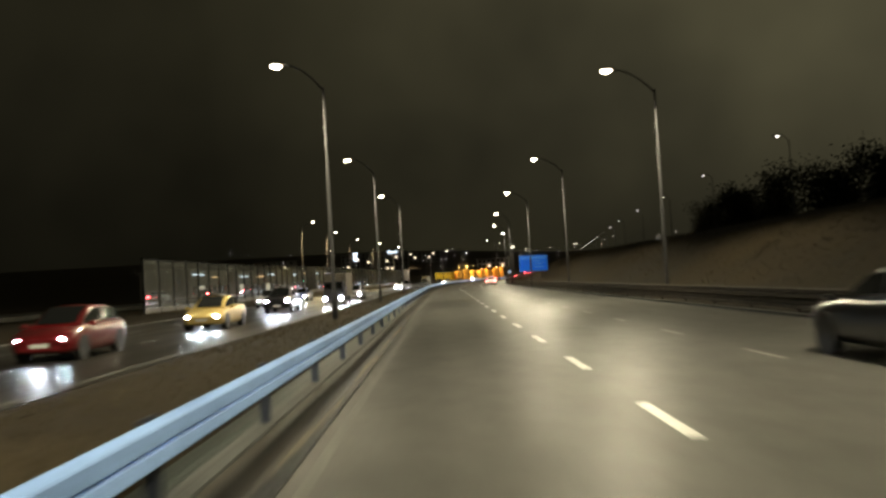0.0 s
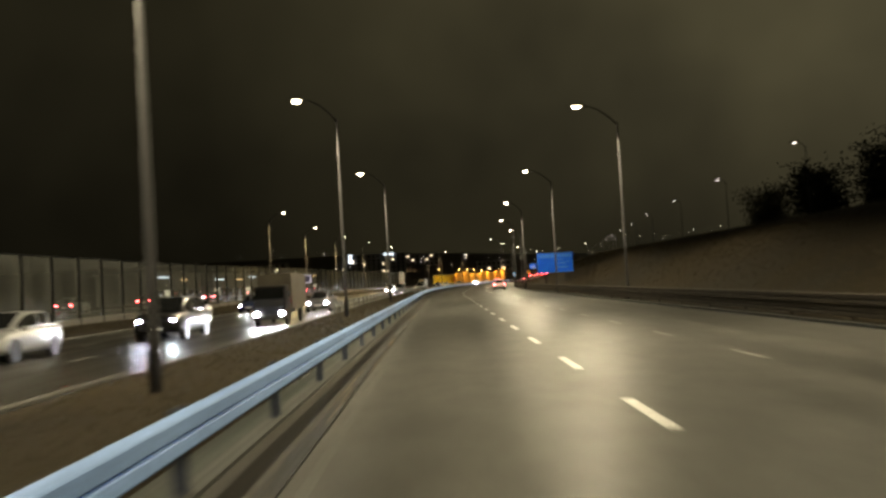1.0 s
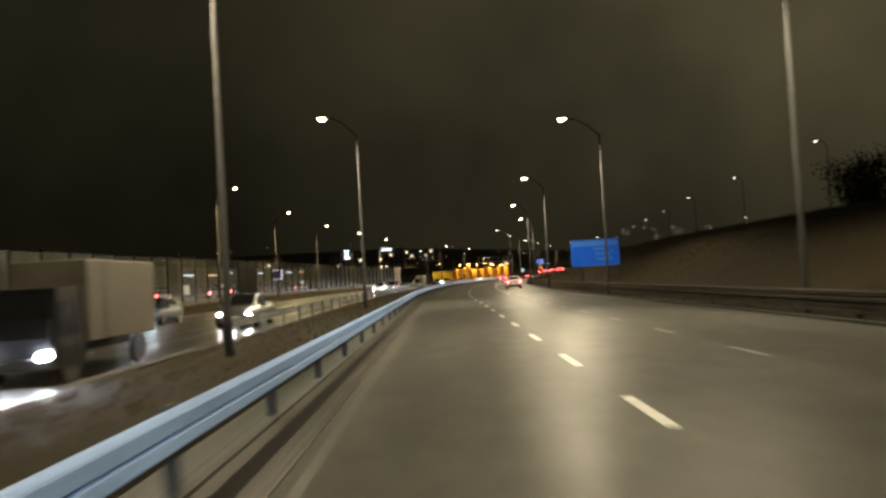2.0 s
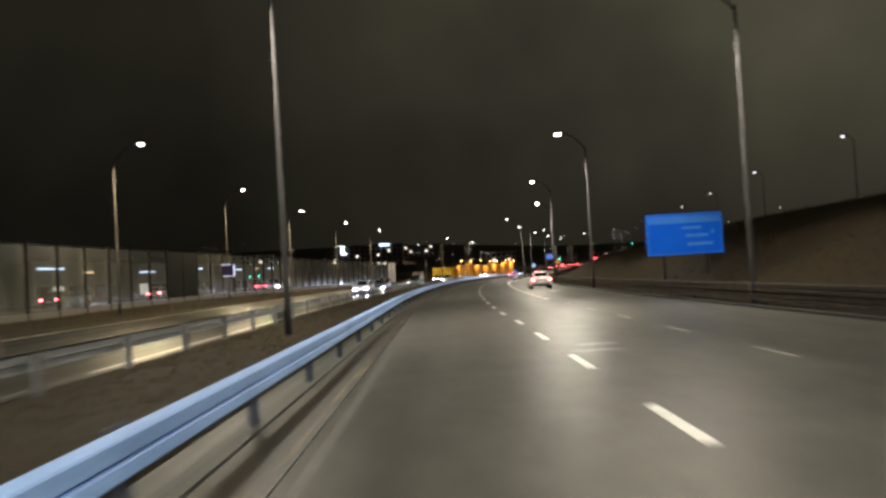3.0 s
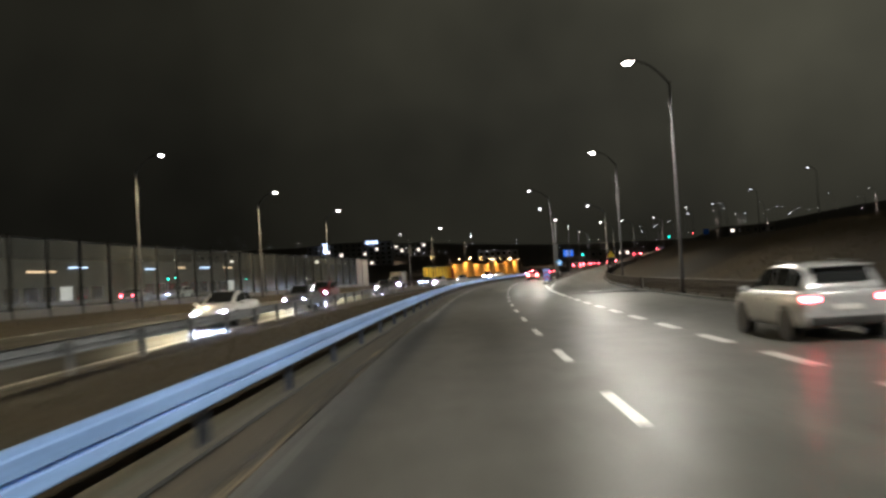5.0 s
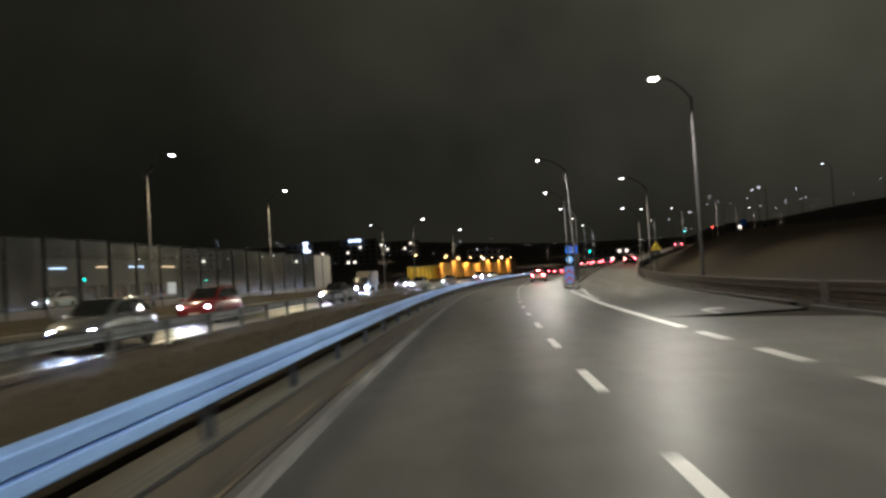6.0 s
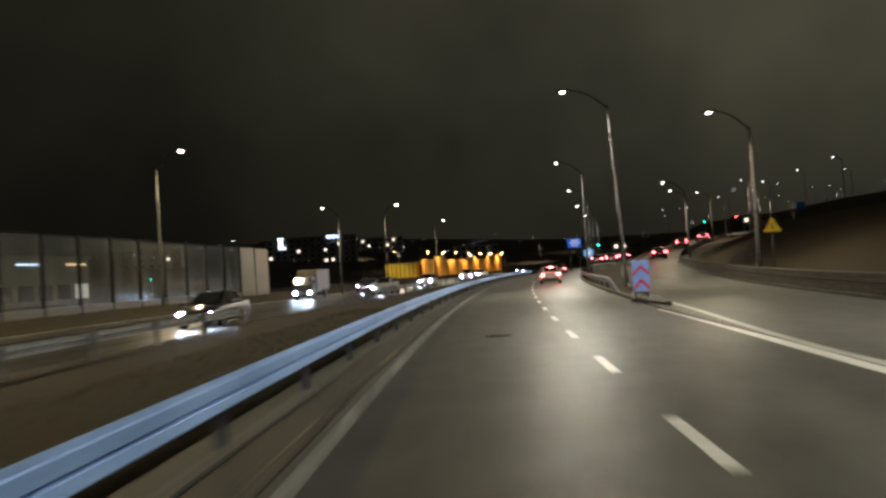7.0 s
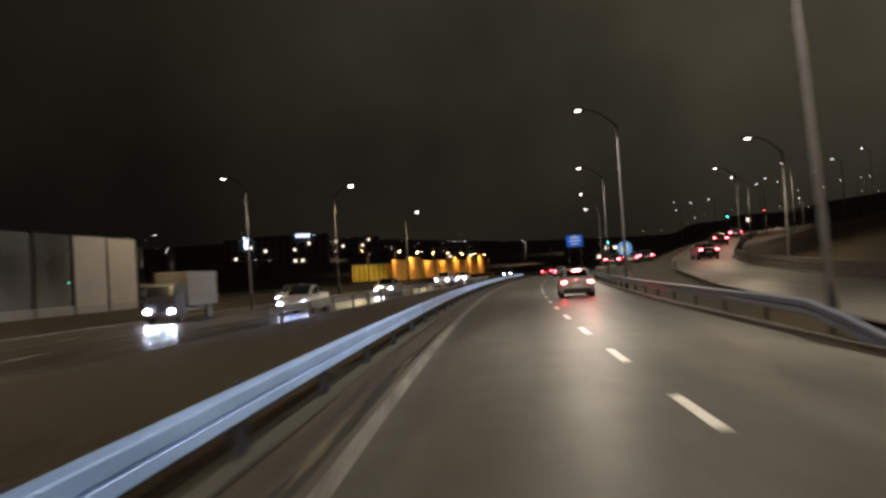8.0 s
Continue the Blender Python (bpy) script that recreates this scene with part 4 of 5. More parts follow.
# stations from tail to nose: x, half width low, half width mid, low z, belt z
SHAPES = {
    "hatch": dict(body=[(-2.02, 0.62, 0.70, 0.36, 0.80), (-1.98, 0.74, 0.80, 0.28, 0.92), (-1.7, 0.80, 0.87, 0.24, 0.95), (-0.8, 0.80, 0.88, 0.22, 0.94), (0.3, 0.80, 0.88, 0.22, 0.93),
                        (0.95, 0.80, 0.87, 0.22, 0.93), (1.6, 0.79, 0.86, 0.24, 0.82), (1.92, 0.72, 0.78, 0.28, 0.70), (2.02, 0.58, 0.64, 0.34, 0.60)],
                  cabin=[(-1.88, 0.72, 0.93, 0.62, 0.98), (-1.5, 0.76, 0.94, 0.60, 1.40), (-0.7, 0.78, 0.93, 0.62, 1.48), (0.1, 0.78, 0.92, 0.60, 1.45), (0.45, 0.77, 0.92, 0.60, 1.30), (1.08, 0.74, 0.91, 0.66, 0.95)],
                  wheels=(-1.28, 1.25), radius=0.31),
    "suv": dict(body=[(-2.22, 0.68, 0.76, 0.42, 0.92), (-2.16, 0.80, 0.86, 0.34, 1.04), (-1.8, 0.86, 0.92, 0.30, 1.06), (-0.8, 0.86, 0.93, 0.28, 1.05), (0.3, 0.86, 0.93, 0.28, 1.05),
                      (0.95, 0.86, 0.93, 0.28, 1.05), (1.7, 0.85, 0.91, 0.30, 0.98), (2.1, 0.78, 0.84, 0.34, 0.86), (2.22, 0.62, 0.68, 0.40, 0.72)],
                cabin=[(-2.08, 0.76, 1.05, 0.66, 1.12), (-1.75, 0.81, 1.06, 0.64, 1.56), (-0.8, 0.84, 1.05, 0.66, 1.66), (0.1, 0.84, 1.04, 0.64, 1.63), (0.5, 0.83, 1.04, 0.64, 1.48), (1.12, 0.80, 1.03, 0.70, 1.08)],
                wheels=(-1.36, 1.36), radius=0.35),
    "sedan": dict(body=[(-2.3, 0.60, 0.70, 0.38, 0.82), (-2.24, 0.76, 0.82, 0.30, 0.96), (-1.8, 0.82, 0.89, 0.24, 1.0), (-0.9, 0.82, 0.90, 0.22, 0.95), (0.3, 0.82, 0.90, 0.22, 0.92),
                        (0.95, 0.82, 0.89, 0.22, 0.92), (1.75, 0.81, 0.87, 0.24, 0.80), (2.15, 0.74, 0.80, 0.28, 0.68), (2.28, 0.58, 0.64, 0.34, 0.56)],
                  cabin=[(-1.85, 0.70, 0.98, 0.60, 1.00), (-1.15, 0.76, 0.96, 0.58, 1.36), (-0.5, 0.78, 0.94, 0.60, 1.44), (0.1, 0.78, 0.92, 0.60, 1.42), (0.45, 0.77, 0.92, 0.60, 1.28), (1.15, 0.74, 0.90, 0.66, 0.93)],
                  wheels=(-1.4, 1.4), radius=0.32),
}
WHEEL_MESHES = {}


def wheel_meshes(radius):
    if radius in WHEEL_MESHES:
        return WHEEL_MESHES[radius]
    turn = Matrix.Rotation(math.pi / 2, 4, "X")
    tyre = bmesh.new()
    prof = [(radius * 0.66, -0.1), (radius * 0.93, -0.105), (radius, -0.07), (radius, 0.07), (radius * 0.93, 0.105), (radius * 0.66, 0.1)]
    n = 24
    rings = [[tyre.verts.new((r * math.cos(a), w, r * math.sin(a))) for r, w in prof] for a in (2 * math.pi * k / n for k in range(n))]
    for k in range(n):
        a, b = rings[k], rings[(k + 1) % n]
        for i in range(len(prof)):
            j = (i + 1) % len(prof)
            tyre.faces.new((a[i], a[j], b[j], b[i])).smooth = True
    bmesh.ops.recalc_face_normals(tyre, faces=tyre.faces)
    me_t = bpy.data.meshes.new("tyre")
    tyre.to_mesh(me_t)
    tyre.free()
    me_t.materials.append(M_TYRE)
    rim = bmesh.new()
    bmesh.ops.create_cone(rim, cap_ends=True, segments=20, radius1=radius * 0.66, radius2=radius * 0.66, depth=0.1, matrix=turn)
    for k in range(5):
        bm_m = Matrix.Rotation(k * 2 * math.pi / 5, 4, "Y") @ Matrix.Translation((0, 0, radius * 0.34))
        for s in (-1, 1):
            bmesh.ops.create_cube(rim, size=1.0, matrix=bm_m @ Matrix.Translation((0, s * 0.06, 0)) @ Matrix.Diagonal((radius * 0.16, 0.05, radius * 0.6, 1)))
    me_r = bpy.data.meshes.new("rim")
    rim.to_mesh(me_r)
    rim.free()
    me_r.materials.append(M_RIM)
    WHEEL_MESHES[radius] = me_t, me_r
    return me_t, me_r


def add_wheels(ob, xs, half, radius):
    me_t, me_r = wheel_meshes(radius)
    for x in xs:
        for s in (-1, 1):
            w = new("wheel", bpy.data.meshes.new("wheel"))
            hub = bmesh.new()
            bmesh.ops.create_cone(hub, cap_ends=True, segments=10, radius1=0.05, radius2=0.04, depth=0.16, matrix=Matrix.Rotation(math.pi / 2, 4, "X"))
            hub.to_mesh(w.data)
            hub.free()
            w.data.materials.append(M_BLACK)
            w.parent = ob
            w.location = (x, s * (half - 0.11), radius)
            part("tyre", me_t, None, w)
            part("rim", me_r, None, w, "alloy rim")
            arch = bmesh.new()
            bmesh.ops.create_cone(arch, cap_ends=True, segments=20, radius1=radius * 1.16, radius2=radius * 1.16, depth=0.03, matrix=Matrix.Translation((x, s * (half + 0.004 - 0.012), radius + 0.02)) @ Matrix.Rotation(math.pi / 2, 4, "X"))
            part("wheel_arch", arch, M_BLACK, ob)


def section(x, wl, wm, zl, zb):
    return [(x, -wl, zl), (x, -wm, zl + 0.16), (x, -wm * 1.01, (zl + zb) / 2), (x, -wm * 0.985, zb - 0.1), (x, -wm * 0.93, zb), (x, 0, zb + 0.025),
            (x, wm * 0.93, zb), (x, wm * 0.985, zb - 0.1), (x, wm * 1.01, (zl + zb) / 2), (x, wm, zl + 0.16), (x, wl, zl), (x, 0, zl - 0.02)]


def cabin_section(x, wb, zb, wt, zt):
    h = zt - zb
    half = [(wb, zb - 0.09), (wb * 0.7 + wt * 0.3 + 0.015, zb + h * 0.33), (wb * 0.3 + wt * 0.7 + 0.012, zb + h * 0.68), (wt, zt - min(0.06, h * 0.2)), (wt * 0.84, zt - 0.008)]
    return [(x, -w, z) for w, z in half] + [(x, 0, zt + 0.012)] + [(x, w, z) for w, z in reversed(half)] + [(x, 0, zb - 0.09)]


def flow(stations, n=4):
    """Stations with smooth ones between them."""
    out = []
    for i in range(len(stations) - 1):
        p = [np.array(stations[min(max(j, 0), len(stations) - 1)]) for j in (i - 1, i, i + 1, i + 2)]
        m1, m2 = (p[2] - p[0]) * 0.35, (p[3] - p[1]) * 0.35
        for k in range(n):
            t = k / n
            out.append(tuple(p[1] * (2 * t ** 3 - 3 * t ** 2 + 1) + m1 * (t ** 3 - 2 * t ** 2 + t) + p[2] * (3 * t ** 2 - 2 * t ** 3) + m2 * (t ** 3 - t ** 2)))
    return out + [stations[-1]]


def car(m, style, colour, label, front="off", rear="off", group="cars", beam=False):
    """A car on its wheels, nose towards local +x."""
    s = SHAPES[style]
    col = car_paint(colour)
    ob = root("car", m, label, "car", group)
    part("body", loft([section(*st) for st in flow(s["body"])], True), col, ob, colour.replace("_", " ") + " painted body")
    cab = s["cabin"]
    fine = flow(cab)
    part("cabin", loft([cabin_section(*st) for st in fine], True), col, ob, "painted pillars and roof")
    xs = [st[0] for st in fine]

    def across(x):
        return [float(np.interp(x, xs, [st[i] for st in fine])) for i in range(1, 5)]

    def pane(name, grid, label):
        bm = bmesh.new()
        vs = [[bm.verts.new(v) for v in row] for row in grid]
        for r0, r1 in zip(vs, vs[1:]):
            for i in range(len(r0) - 1):
                bm.faces.new((r0[i], r0[i + 1], r1[i + 1], r1[i])).smooth = True
        bmesh.ops.recalc_face_normals(bm, faces=bm.faces)
        part(name, bm, M_GLASS, ob, label)

    # side windows between the pillars
    x0, x1 = cab[0][0] + 0.42 * (cab[1][0] - cab[0][0]), cab[-1][0] - 0.22
    cuts = [x0, cab[1][0] + 0.34, cab[2][0] + 0.28, x1] if style != "sedan" else [cab[1][0] - 0.25, cab[2][0] + 0.12, x1]
    for sd in (-1, 1):
        for p0, p1 in zip(cuts, cuts[1:]):
            rows = []
            for v in (0.2, 0.5, 0.86):
                row = []
                for k in range(5):
                    x = p0 + 0.035 + (p1 - p0 - 0.07) * k / 4
                    wb, zb, wt, zt = across(x)
                    row.append((x, sd * (wb + (wt - wb) * v + 0.03), zb + (zt - zb) * v))
                rows.append(row)
            pane("side_window", rows, "dark tinted glass")
    for name, xa, xb in (("rear_window", cab[0][0] + 0.05, cab[1][0] - 0.04), ("windscreen", cab[-1][0] - 0.06, cab[-3][0] + 0.06)):
        rows = []
        for k in range(5):
            x = xa + (xb - xa) * k / 4
            wb, zb, wt, zt = across(x)
            rows.append([(x + (-0.022 if name == "rear_window" else 0.022), wt * f, zt + 0.026) for f in (-0.84, -0.4, 0.0, 0.4, 0.84)])
        pane(name, rows, "dark tinted glass")
    if style == "suv":
        for sd in (-1, 1):
            part("roof_rail", tube([(x, sd * (across(x)[2] * 0.9), across(x)[3] + h) for x, h in ((-1.6, 0.0), (-1.45, 0.05), (-0.2, 0.05), (-0.05, 0.0))], [0.018] * 4, 8), M_BLACK, ob)
        part("spoiler", box(0.22, 1.16, 0.04, (cab[1][0] - 0.12, 0, cab[1][4] + 0.015), 0.015), col, ob)
    bx = s["body"]
    nose, tail, half = bx[-1][0], bx[0][0], bx[3][2]
    zf, zr = bx[-2][4] - 0.08, bx[1][4] - 0.14
    add_wheels(ob, s["wheels"], half, s["radius"])
    for sd in (-1, 1):
        bm = bmesh.new()
        bmesh.ops.create_uvsphere(bm, u_segments=12, v_segments=8, radius=1.0)
        bmesh.ops.scale(bm, vec=(0.12, 0.125, 0.075), verts=bm.verts)
        bmesh.ops.translate(bm, vec=(nose - 0.12, sd * (bx[-2][2] - 0.2), zf - 0.02), verts=bm.verts)
        part("headlight", bm, M_HEAD if front == "on" else M_HEAD_OFF, ob, "headlight, lit" if front == "on" else "clear headlight")
        tl = box(0.22, 0.29, 0.115, (tail + 0.10, sd * (bx[1][2] - 0.15), zr), 0.04)
        mat = {"on": M_TAIL, "brake": M_TAIL_BRAKE}.get(rear, M_TAIL_OFF)
        part("tail_light", tl, mat, ob, "red tail light")
        part("mirror", box(0.12, 0.2, 0.13, (cab[-1][0] - 0.25, sd * (half + 0.08), cab[-1][2] + 0.06), 0.035), col, ob)
        part("door_handle", box(0.16, 0.02, 0.03, (-0.45, sd * (half * 1.0 + 0.004), bx[4][4] - 0.17), 0.006), M_BLACK, ob)
    part("number_plate", box(0.02, 0.5, 0.11, (tail - 0.005, 0, zr - 0.18), 0.003), M_PLATE, ob)
    part("number_plate", box(0.02, 0.5, 0.11, (nose + 0.004, 0, 0.46), 0.003), M_PLATE, ob)
    part("grille", box(0.05, 0.9, 0.14, (nose - 0.03, 0, zf - 0.12), 0.02), M_BLACK, ob)
    part("bumper", box(0.14, bx[1][1] * 1.9, 0.2, (tail + 0.05, 0, bx[1][3] + 0.1), 0.05), M_BLACK, ob, "dark lower bumper")
    if rear == "brake":
        part("brake_light", box(0.04, 0.4, 0.05, (cab[1][0] - 0.12, 0, cab[1][4] - 0.05), 0.01), M_TAIL_BRAKE, ob, "lit high brake light")
    if beam:
        lo = new("low_beam", LOW_BEAM)
        lo.parent = ob
        lo.matrix_local = Matrix.Translation((nose + 0.15, 0, zf)) @ Matrix.Rotation(-math.pi / 2 + radians(6), 4, "Y")
    return ob


def truck(m, label, box_mat, size=0.7):
    """A box lorry with its headlights on, nose towards local +x."""
    ob = root("truck", m @ Matrix.Diagonal((size, size, size, 1)), label, "truck", "trucks")
    cab = [(1.9, 1.1, 0.5, 2.5), (2.2, 1.13, 0.45, 2.75), (3.5, 1.13, 0.45, 2.7), (3.85, 1.1, 0.45, 1.9), (3.95, 1.04, 0.5, 1.3)]
    part("cab", loft([[(x, -w, z0), (x, -w, (z0 + z1) / 2), (x, -w * 0.94, z1), (x, w * 0.94, z1), (x, w, (z0 + z1) / 2), (x, w, z0)] for x, w, z0, z1 in cab]), car_paint("black"), ob, "dark driver's cab")
    part("windscreen", loft([[(3.58, -0.95, 2.55), (3.66, -0.95, 2.55), (3.66, 0.95, 2.55), (3.58, 0.95, 2.55)], [(3.82, -1.0, 1.85), (3.9, -1.0, 1.85), (3.9, 1.0, 1.85), (3.82, 1.0, 1.85)]]), M_GLASS, ob)
    part("cargo_box", box(5.9, 2.4, 2.5, (-1.2, 0, 2.3), 0.05), box_mat, ob, "pale box body")
    part("chassis", box(7.2, 0.9, 0.25, (0, 0, 0.85), 0.03), M_BLACK, ob)
    part("bumper", box(0.25, 2.2, 0.35, (3.95, 0, 0.6), 0.06), M_BLACK, ob)
    add_wheels(ob, (-2.6, 2.9), 1.12, 0.48)
    for sd in (-1, 1):
        bm = bmesh.new()
        bmesh.ops.create_uvsphere(bm, u_segments=12, v_segments=8, radius=1.0)
        bmesh.ops.scale(bm, vec=(0.1, 0.19, 0.16), verts=bm.verts)
        bmesh.ops.translate(bm, vec=(4.02, sd * 0.88, 0.82), verts=bm.verts)
        part("headlight", bm, M_HEAD, ob, "headlight, lit")
        part("mirror", box(0.1, 0.22, 0.45, (3.6, sd * 1.3, 2.1), 0.04), M_BLACK, ob)
    lo = new("low_beam", LOW_BEAM)
    lo.parent = ob
    lo.matrix_local = Matrix.Translation((4.3, 0, 0.82)) @ Matrix.Rotation(-math.pi / 2 + radians(6), 4, "Y")
    return ob


def going(r, y, z=0.0):
    return place(r, y, z, math.pi / 2)


def coming(r, y, z=0.0):
    return place(r, y, z, -math.pi / 2)


def traffic():
    car(going(7.35, 7.8), "sedan", "black", "black saloon car in the outer lane, lamps dark")
    car(going(7.22, 137.3) @ Matrix.Diagonal((0.9, 0.91, 0.85, 1)), "suv", "silver", "silver estate car with red tail lights lit", rear="on")
    car(going(3.75, 248.8), "hatch", "silver", "small silver car braking, red lights bright", rear="brake")
    car(going(3.7, 322.0), "sedan", "grey", "grey car far ahead with tail lights lit", rear="on")
    car(going(0.5, 345.0), "hatch", "dark_red", "dark red car far ahead, tail lights lit", rear="on")
    for y, c in ((278.0, "black"), (301.0, "grey"), (322.0, "dark_blue")):
        rx, rz = ramp(y)
        car(going(rx, y, rz), "sedan", c, c.replace("_", " ") + " car on the exit ramp, tail lights lit", rear="on")
    for r, y, st, c in ((9.9, 299.5, "sedan", "black"), (12.0, 299.0, "hatch", "grey"), (13.9, 300.5, "sedan", "dark_blue"), (10.8, 309.0, "hatch", "silver"), (13.1, 310.0, "sedan", "black")):
        car(going(r, y, queue_z(r)), st, c, c.replace("_", " ") + " car waiting in the queue, red lights on", rear="on", group="queue of cars")
    oncoming = [(-10.8, 19.3, "hatch", "dark_red"), (-13.5, 44.3, "hatch", "silver"), (-10.3, 33.0, "sedan", "cream"), (-10.9, 52.3, "suv", "black"), (-15.5, 70.0, "hatch", "white"),
                (-8.95, 80.5, "sedan", "grey"), (-15.6, 88.0, "sedan", "dark_blue"), (-9.0, 157.0, "sedan", "white"), (-9.1, 174.0, "hatch", "grey"),
                (-12.8, 189.5, "suv", "dark_red"), (-9.8, 212.5, "sedan", "black"), (-9.9, 248.5, "sedan", "silver"), (-15.2, 264.0, "hatch", "black"), (-11.0, 277.0, "sedan", "grey"),
                (-9.0, 302.0, "suv", "silver"), (-12.0, 335.0, "sedan", "white"), (-15.5, 352.0, "hatch", "grey"), (-9.0, 372.0, "sedan", "black")]
    for r, y, st, c in oncoming:
        car(coming(min(r, -8.5 + drift(y)), y), st, c, c.replace("_", " ") + " oncoming car with bright white headlights", front="on", beam=y < 290, group="oncoming cars")
    truck(coming(-8.3, 61.2), "dark van with a pale box body, headlights on", M_BOX_CREAM)
    truck(coming(-16.9, 249.5), "van with a pale box by the road edge, headlights on", M_BOX_CREAM)
    for r, y, c in ((-34.0, 96.0, "grey"), (-34.0, 116.0, "black"), (-34.2, 141.0, "grey"), (-34.0, 163.0, "silver"), (-34.0, 172.5, "black"), (-34.0, 203.0, "grey")):
        car(going(r, y, 0.62), "hatch", c, c + " car behind the noise barrier, tail lights red", rear="on", group="side road cars", beam=True)
    for r, y, c in ((-37.4, 150.0, "silver"), (-37.2, 176.0, "dark_blue"), (-37.4, 221.0, "white")):
        car(coming(r, y, 0.62), "hatch", c, c.replace("_", " ") + " car behind the noise barrier, headlights on", front="on", group="side road cars", beam=True)


traffic()


# ---------------------------------------------------------------- the town beyond
def sodium_wall():
    """Ochre wall with a yellow and a red hall before it, lit by sodium lamps on top."""
    ob = root("retaining_wall", Matrix.Identity(4), "long ochre wall lit by orange lamps", "wall")
    bays = 8
    y0, y1 = 370.0, 458.0
    for k in range(bays):
        a, b = y0 + (y1 - y0) * k / bays, y0 + (y1 - y0) * (k + 0.86) / bays
        h = 4.6 + 0.7 * (k % 3 == 1) + 0.8 * (k > 5)
        p, q = at(-31.5, a), at(-31.5, b)
        d = (q - p).normalized()
        nrm = Vector((d.y, -d.x, 0))
        verts = [p, q, q - nrm * 0.5, p - nrm * 0.5]
        bm = bmesh.new()
        lo = [bm.verts.new((v.x, v.y, 0.0)) for v in verts]
        hi = [bm.verts.new((v.x, v.y, h)) for v in verts]
        bm.faces.new(hi)
        for i in range(4):
            bm.faces.new((lo[i], lo[(i + 1) % 4], hi[(i + 1) % 4], hi[i]))
        bmesh.ops.recalc_face_normals(bm, faces=bm.faces)
        part("wall_panel", bm, M_OCHRE, ob)
    lamp = bpy.data.lights.new("sodium_light", "SPOT")
    lamp.energy, lamp.color, lamp.spot_size, lamp.spot_blend, lamp.shadow_soft_size = 1500.0, (1.0, 0.50, 0.10), radians(150), 0.6, 0.2
    first = None
    for k in range(7):
        y = 368.0 + 13.5 * k
        m = place(-28.6, y, 0.0)
        if first is None:
            first = street_lamp(m, 1.2, 6.2, "low orange sodium lamp before the wall", rise=0.5, lens=M_SODIUM, light=lamp, r0=0.08, group="sodium lamps")
        else:
            copy_thing(first, m)


def hall(r, y, w, d, h, mat, label):
    ob = root("hall", place(r, y, 0.0), label, "building")
    part("wall", box(d, w, h, (0, 0, h / 2), 0.05), mat, ob)
    part("roof", box(d + 0.4, w + 0.4, 0.25, (0, 0, h + 0.12), 0.04), M_BRICK, ob)
    me = bpy.data.meshes.new("rib")
    bm = box(0.18, 0.12, h * 0.96, (0, -w / 2 - 0.06, h / 2), 0.02)
    bm.to_mesh(me)
    bm.free()
    me.materials.append(M_BRICK)
    for k in range(7):
        part("rib", me, None, ob).location = (-d / 2 + d * (k + 0.5) / 7, 0, 0)
    return ob


def block(x, y, w, d, h, label, seed, floors):
    """A dark tower block with rows of windows, few of them lit."""
    rnd = random.Random(seed)
    g = ground_z(x - bend(y), y) - 1.0
    ob = root("apartment_block", pose(x, y, g), label, "building", "town blocks")
    part("wall", box(w, d, h, (0, 0, h / 2), 0.1), M_BRICK, ob)
    part("roof", box(w + 0.5, d + 0.5, 0.6, (0, 0, h + 0.3), 0.05), M_BRICK, ob)
    lit, dark = bpy.data.meshes.new("window"), bpy.data.meshes.new("window")
    for me, mat in ((lit, M_WINDOW_LIT), (dark, M_GLASS)):
        bm = box(1.5, 0.12, 1.3, bevel=0.03)
        bm.to_mesh(me)
        bm.free()
        me.materials.append(mat)
    cols = max(3, int(w / 3.4))
    for f in range(floors):
        for c in range(cols):
            o = part("window", lit if rnd.random() < 0.13 else dark, None, ob)
            o.location = (-w / 2 + w * (c + 0.5) / cols, -d / 2 - 0.02, h * (f + 0.55) / floors)
    return ob, g


def shop(r, y, length, seed):
    """A long low shop with a lit fascia in pieces and a row of dim display windows."""
    rnd = random.Random(seed)
    g = ground_z(r, y)
    ob = root("shop", place(r, y, g), "long low shop with lit fascia strips, seen through the noise barrier", "building", "shops")
    h = 6.4 - g
    part("wall", box(12.0, length, h, (-6.0, 0, h / 2), 0.06), M_BRICK, ob)
    part("roof", box(12.6, length + 0.6, 0.3, (-6.0, 0, h + 0.15), 0.04), M_BRICK, ob)
    v = -length / 2 + 1.0
    while v < length / 2 - 4:
        w = rnd.uniform(2.5, 7.0)
        part("fascia_strip", box(0.16, min(w, length / 2 - 1 - v), 0.15, (0.1, v + w / 2, h - rnd.choice((0.75, 0.95, 1.3))), 0.02), M_BOARD_LIT if rnd.random() < 0.7 else M_SODIUM_DIM, ob, "glowing strip")
        v += w + rnd.uniform(3.0, 9.0)
    for k in range(int(length / 4)):
        lit = rnd.random() < 0.12
        part("display_window", box(0.12, 2.9, 1.9, (0.03, -length / 2 + 2.2 + 4 * k, 1.55), 0.03), M_SHOP_LIT if lit else M_GLASS, ob, "lit shop window" if lit else "dark shop window")


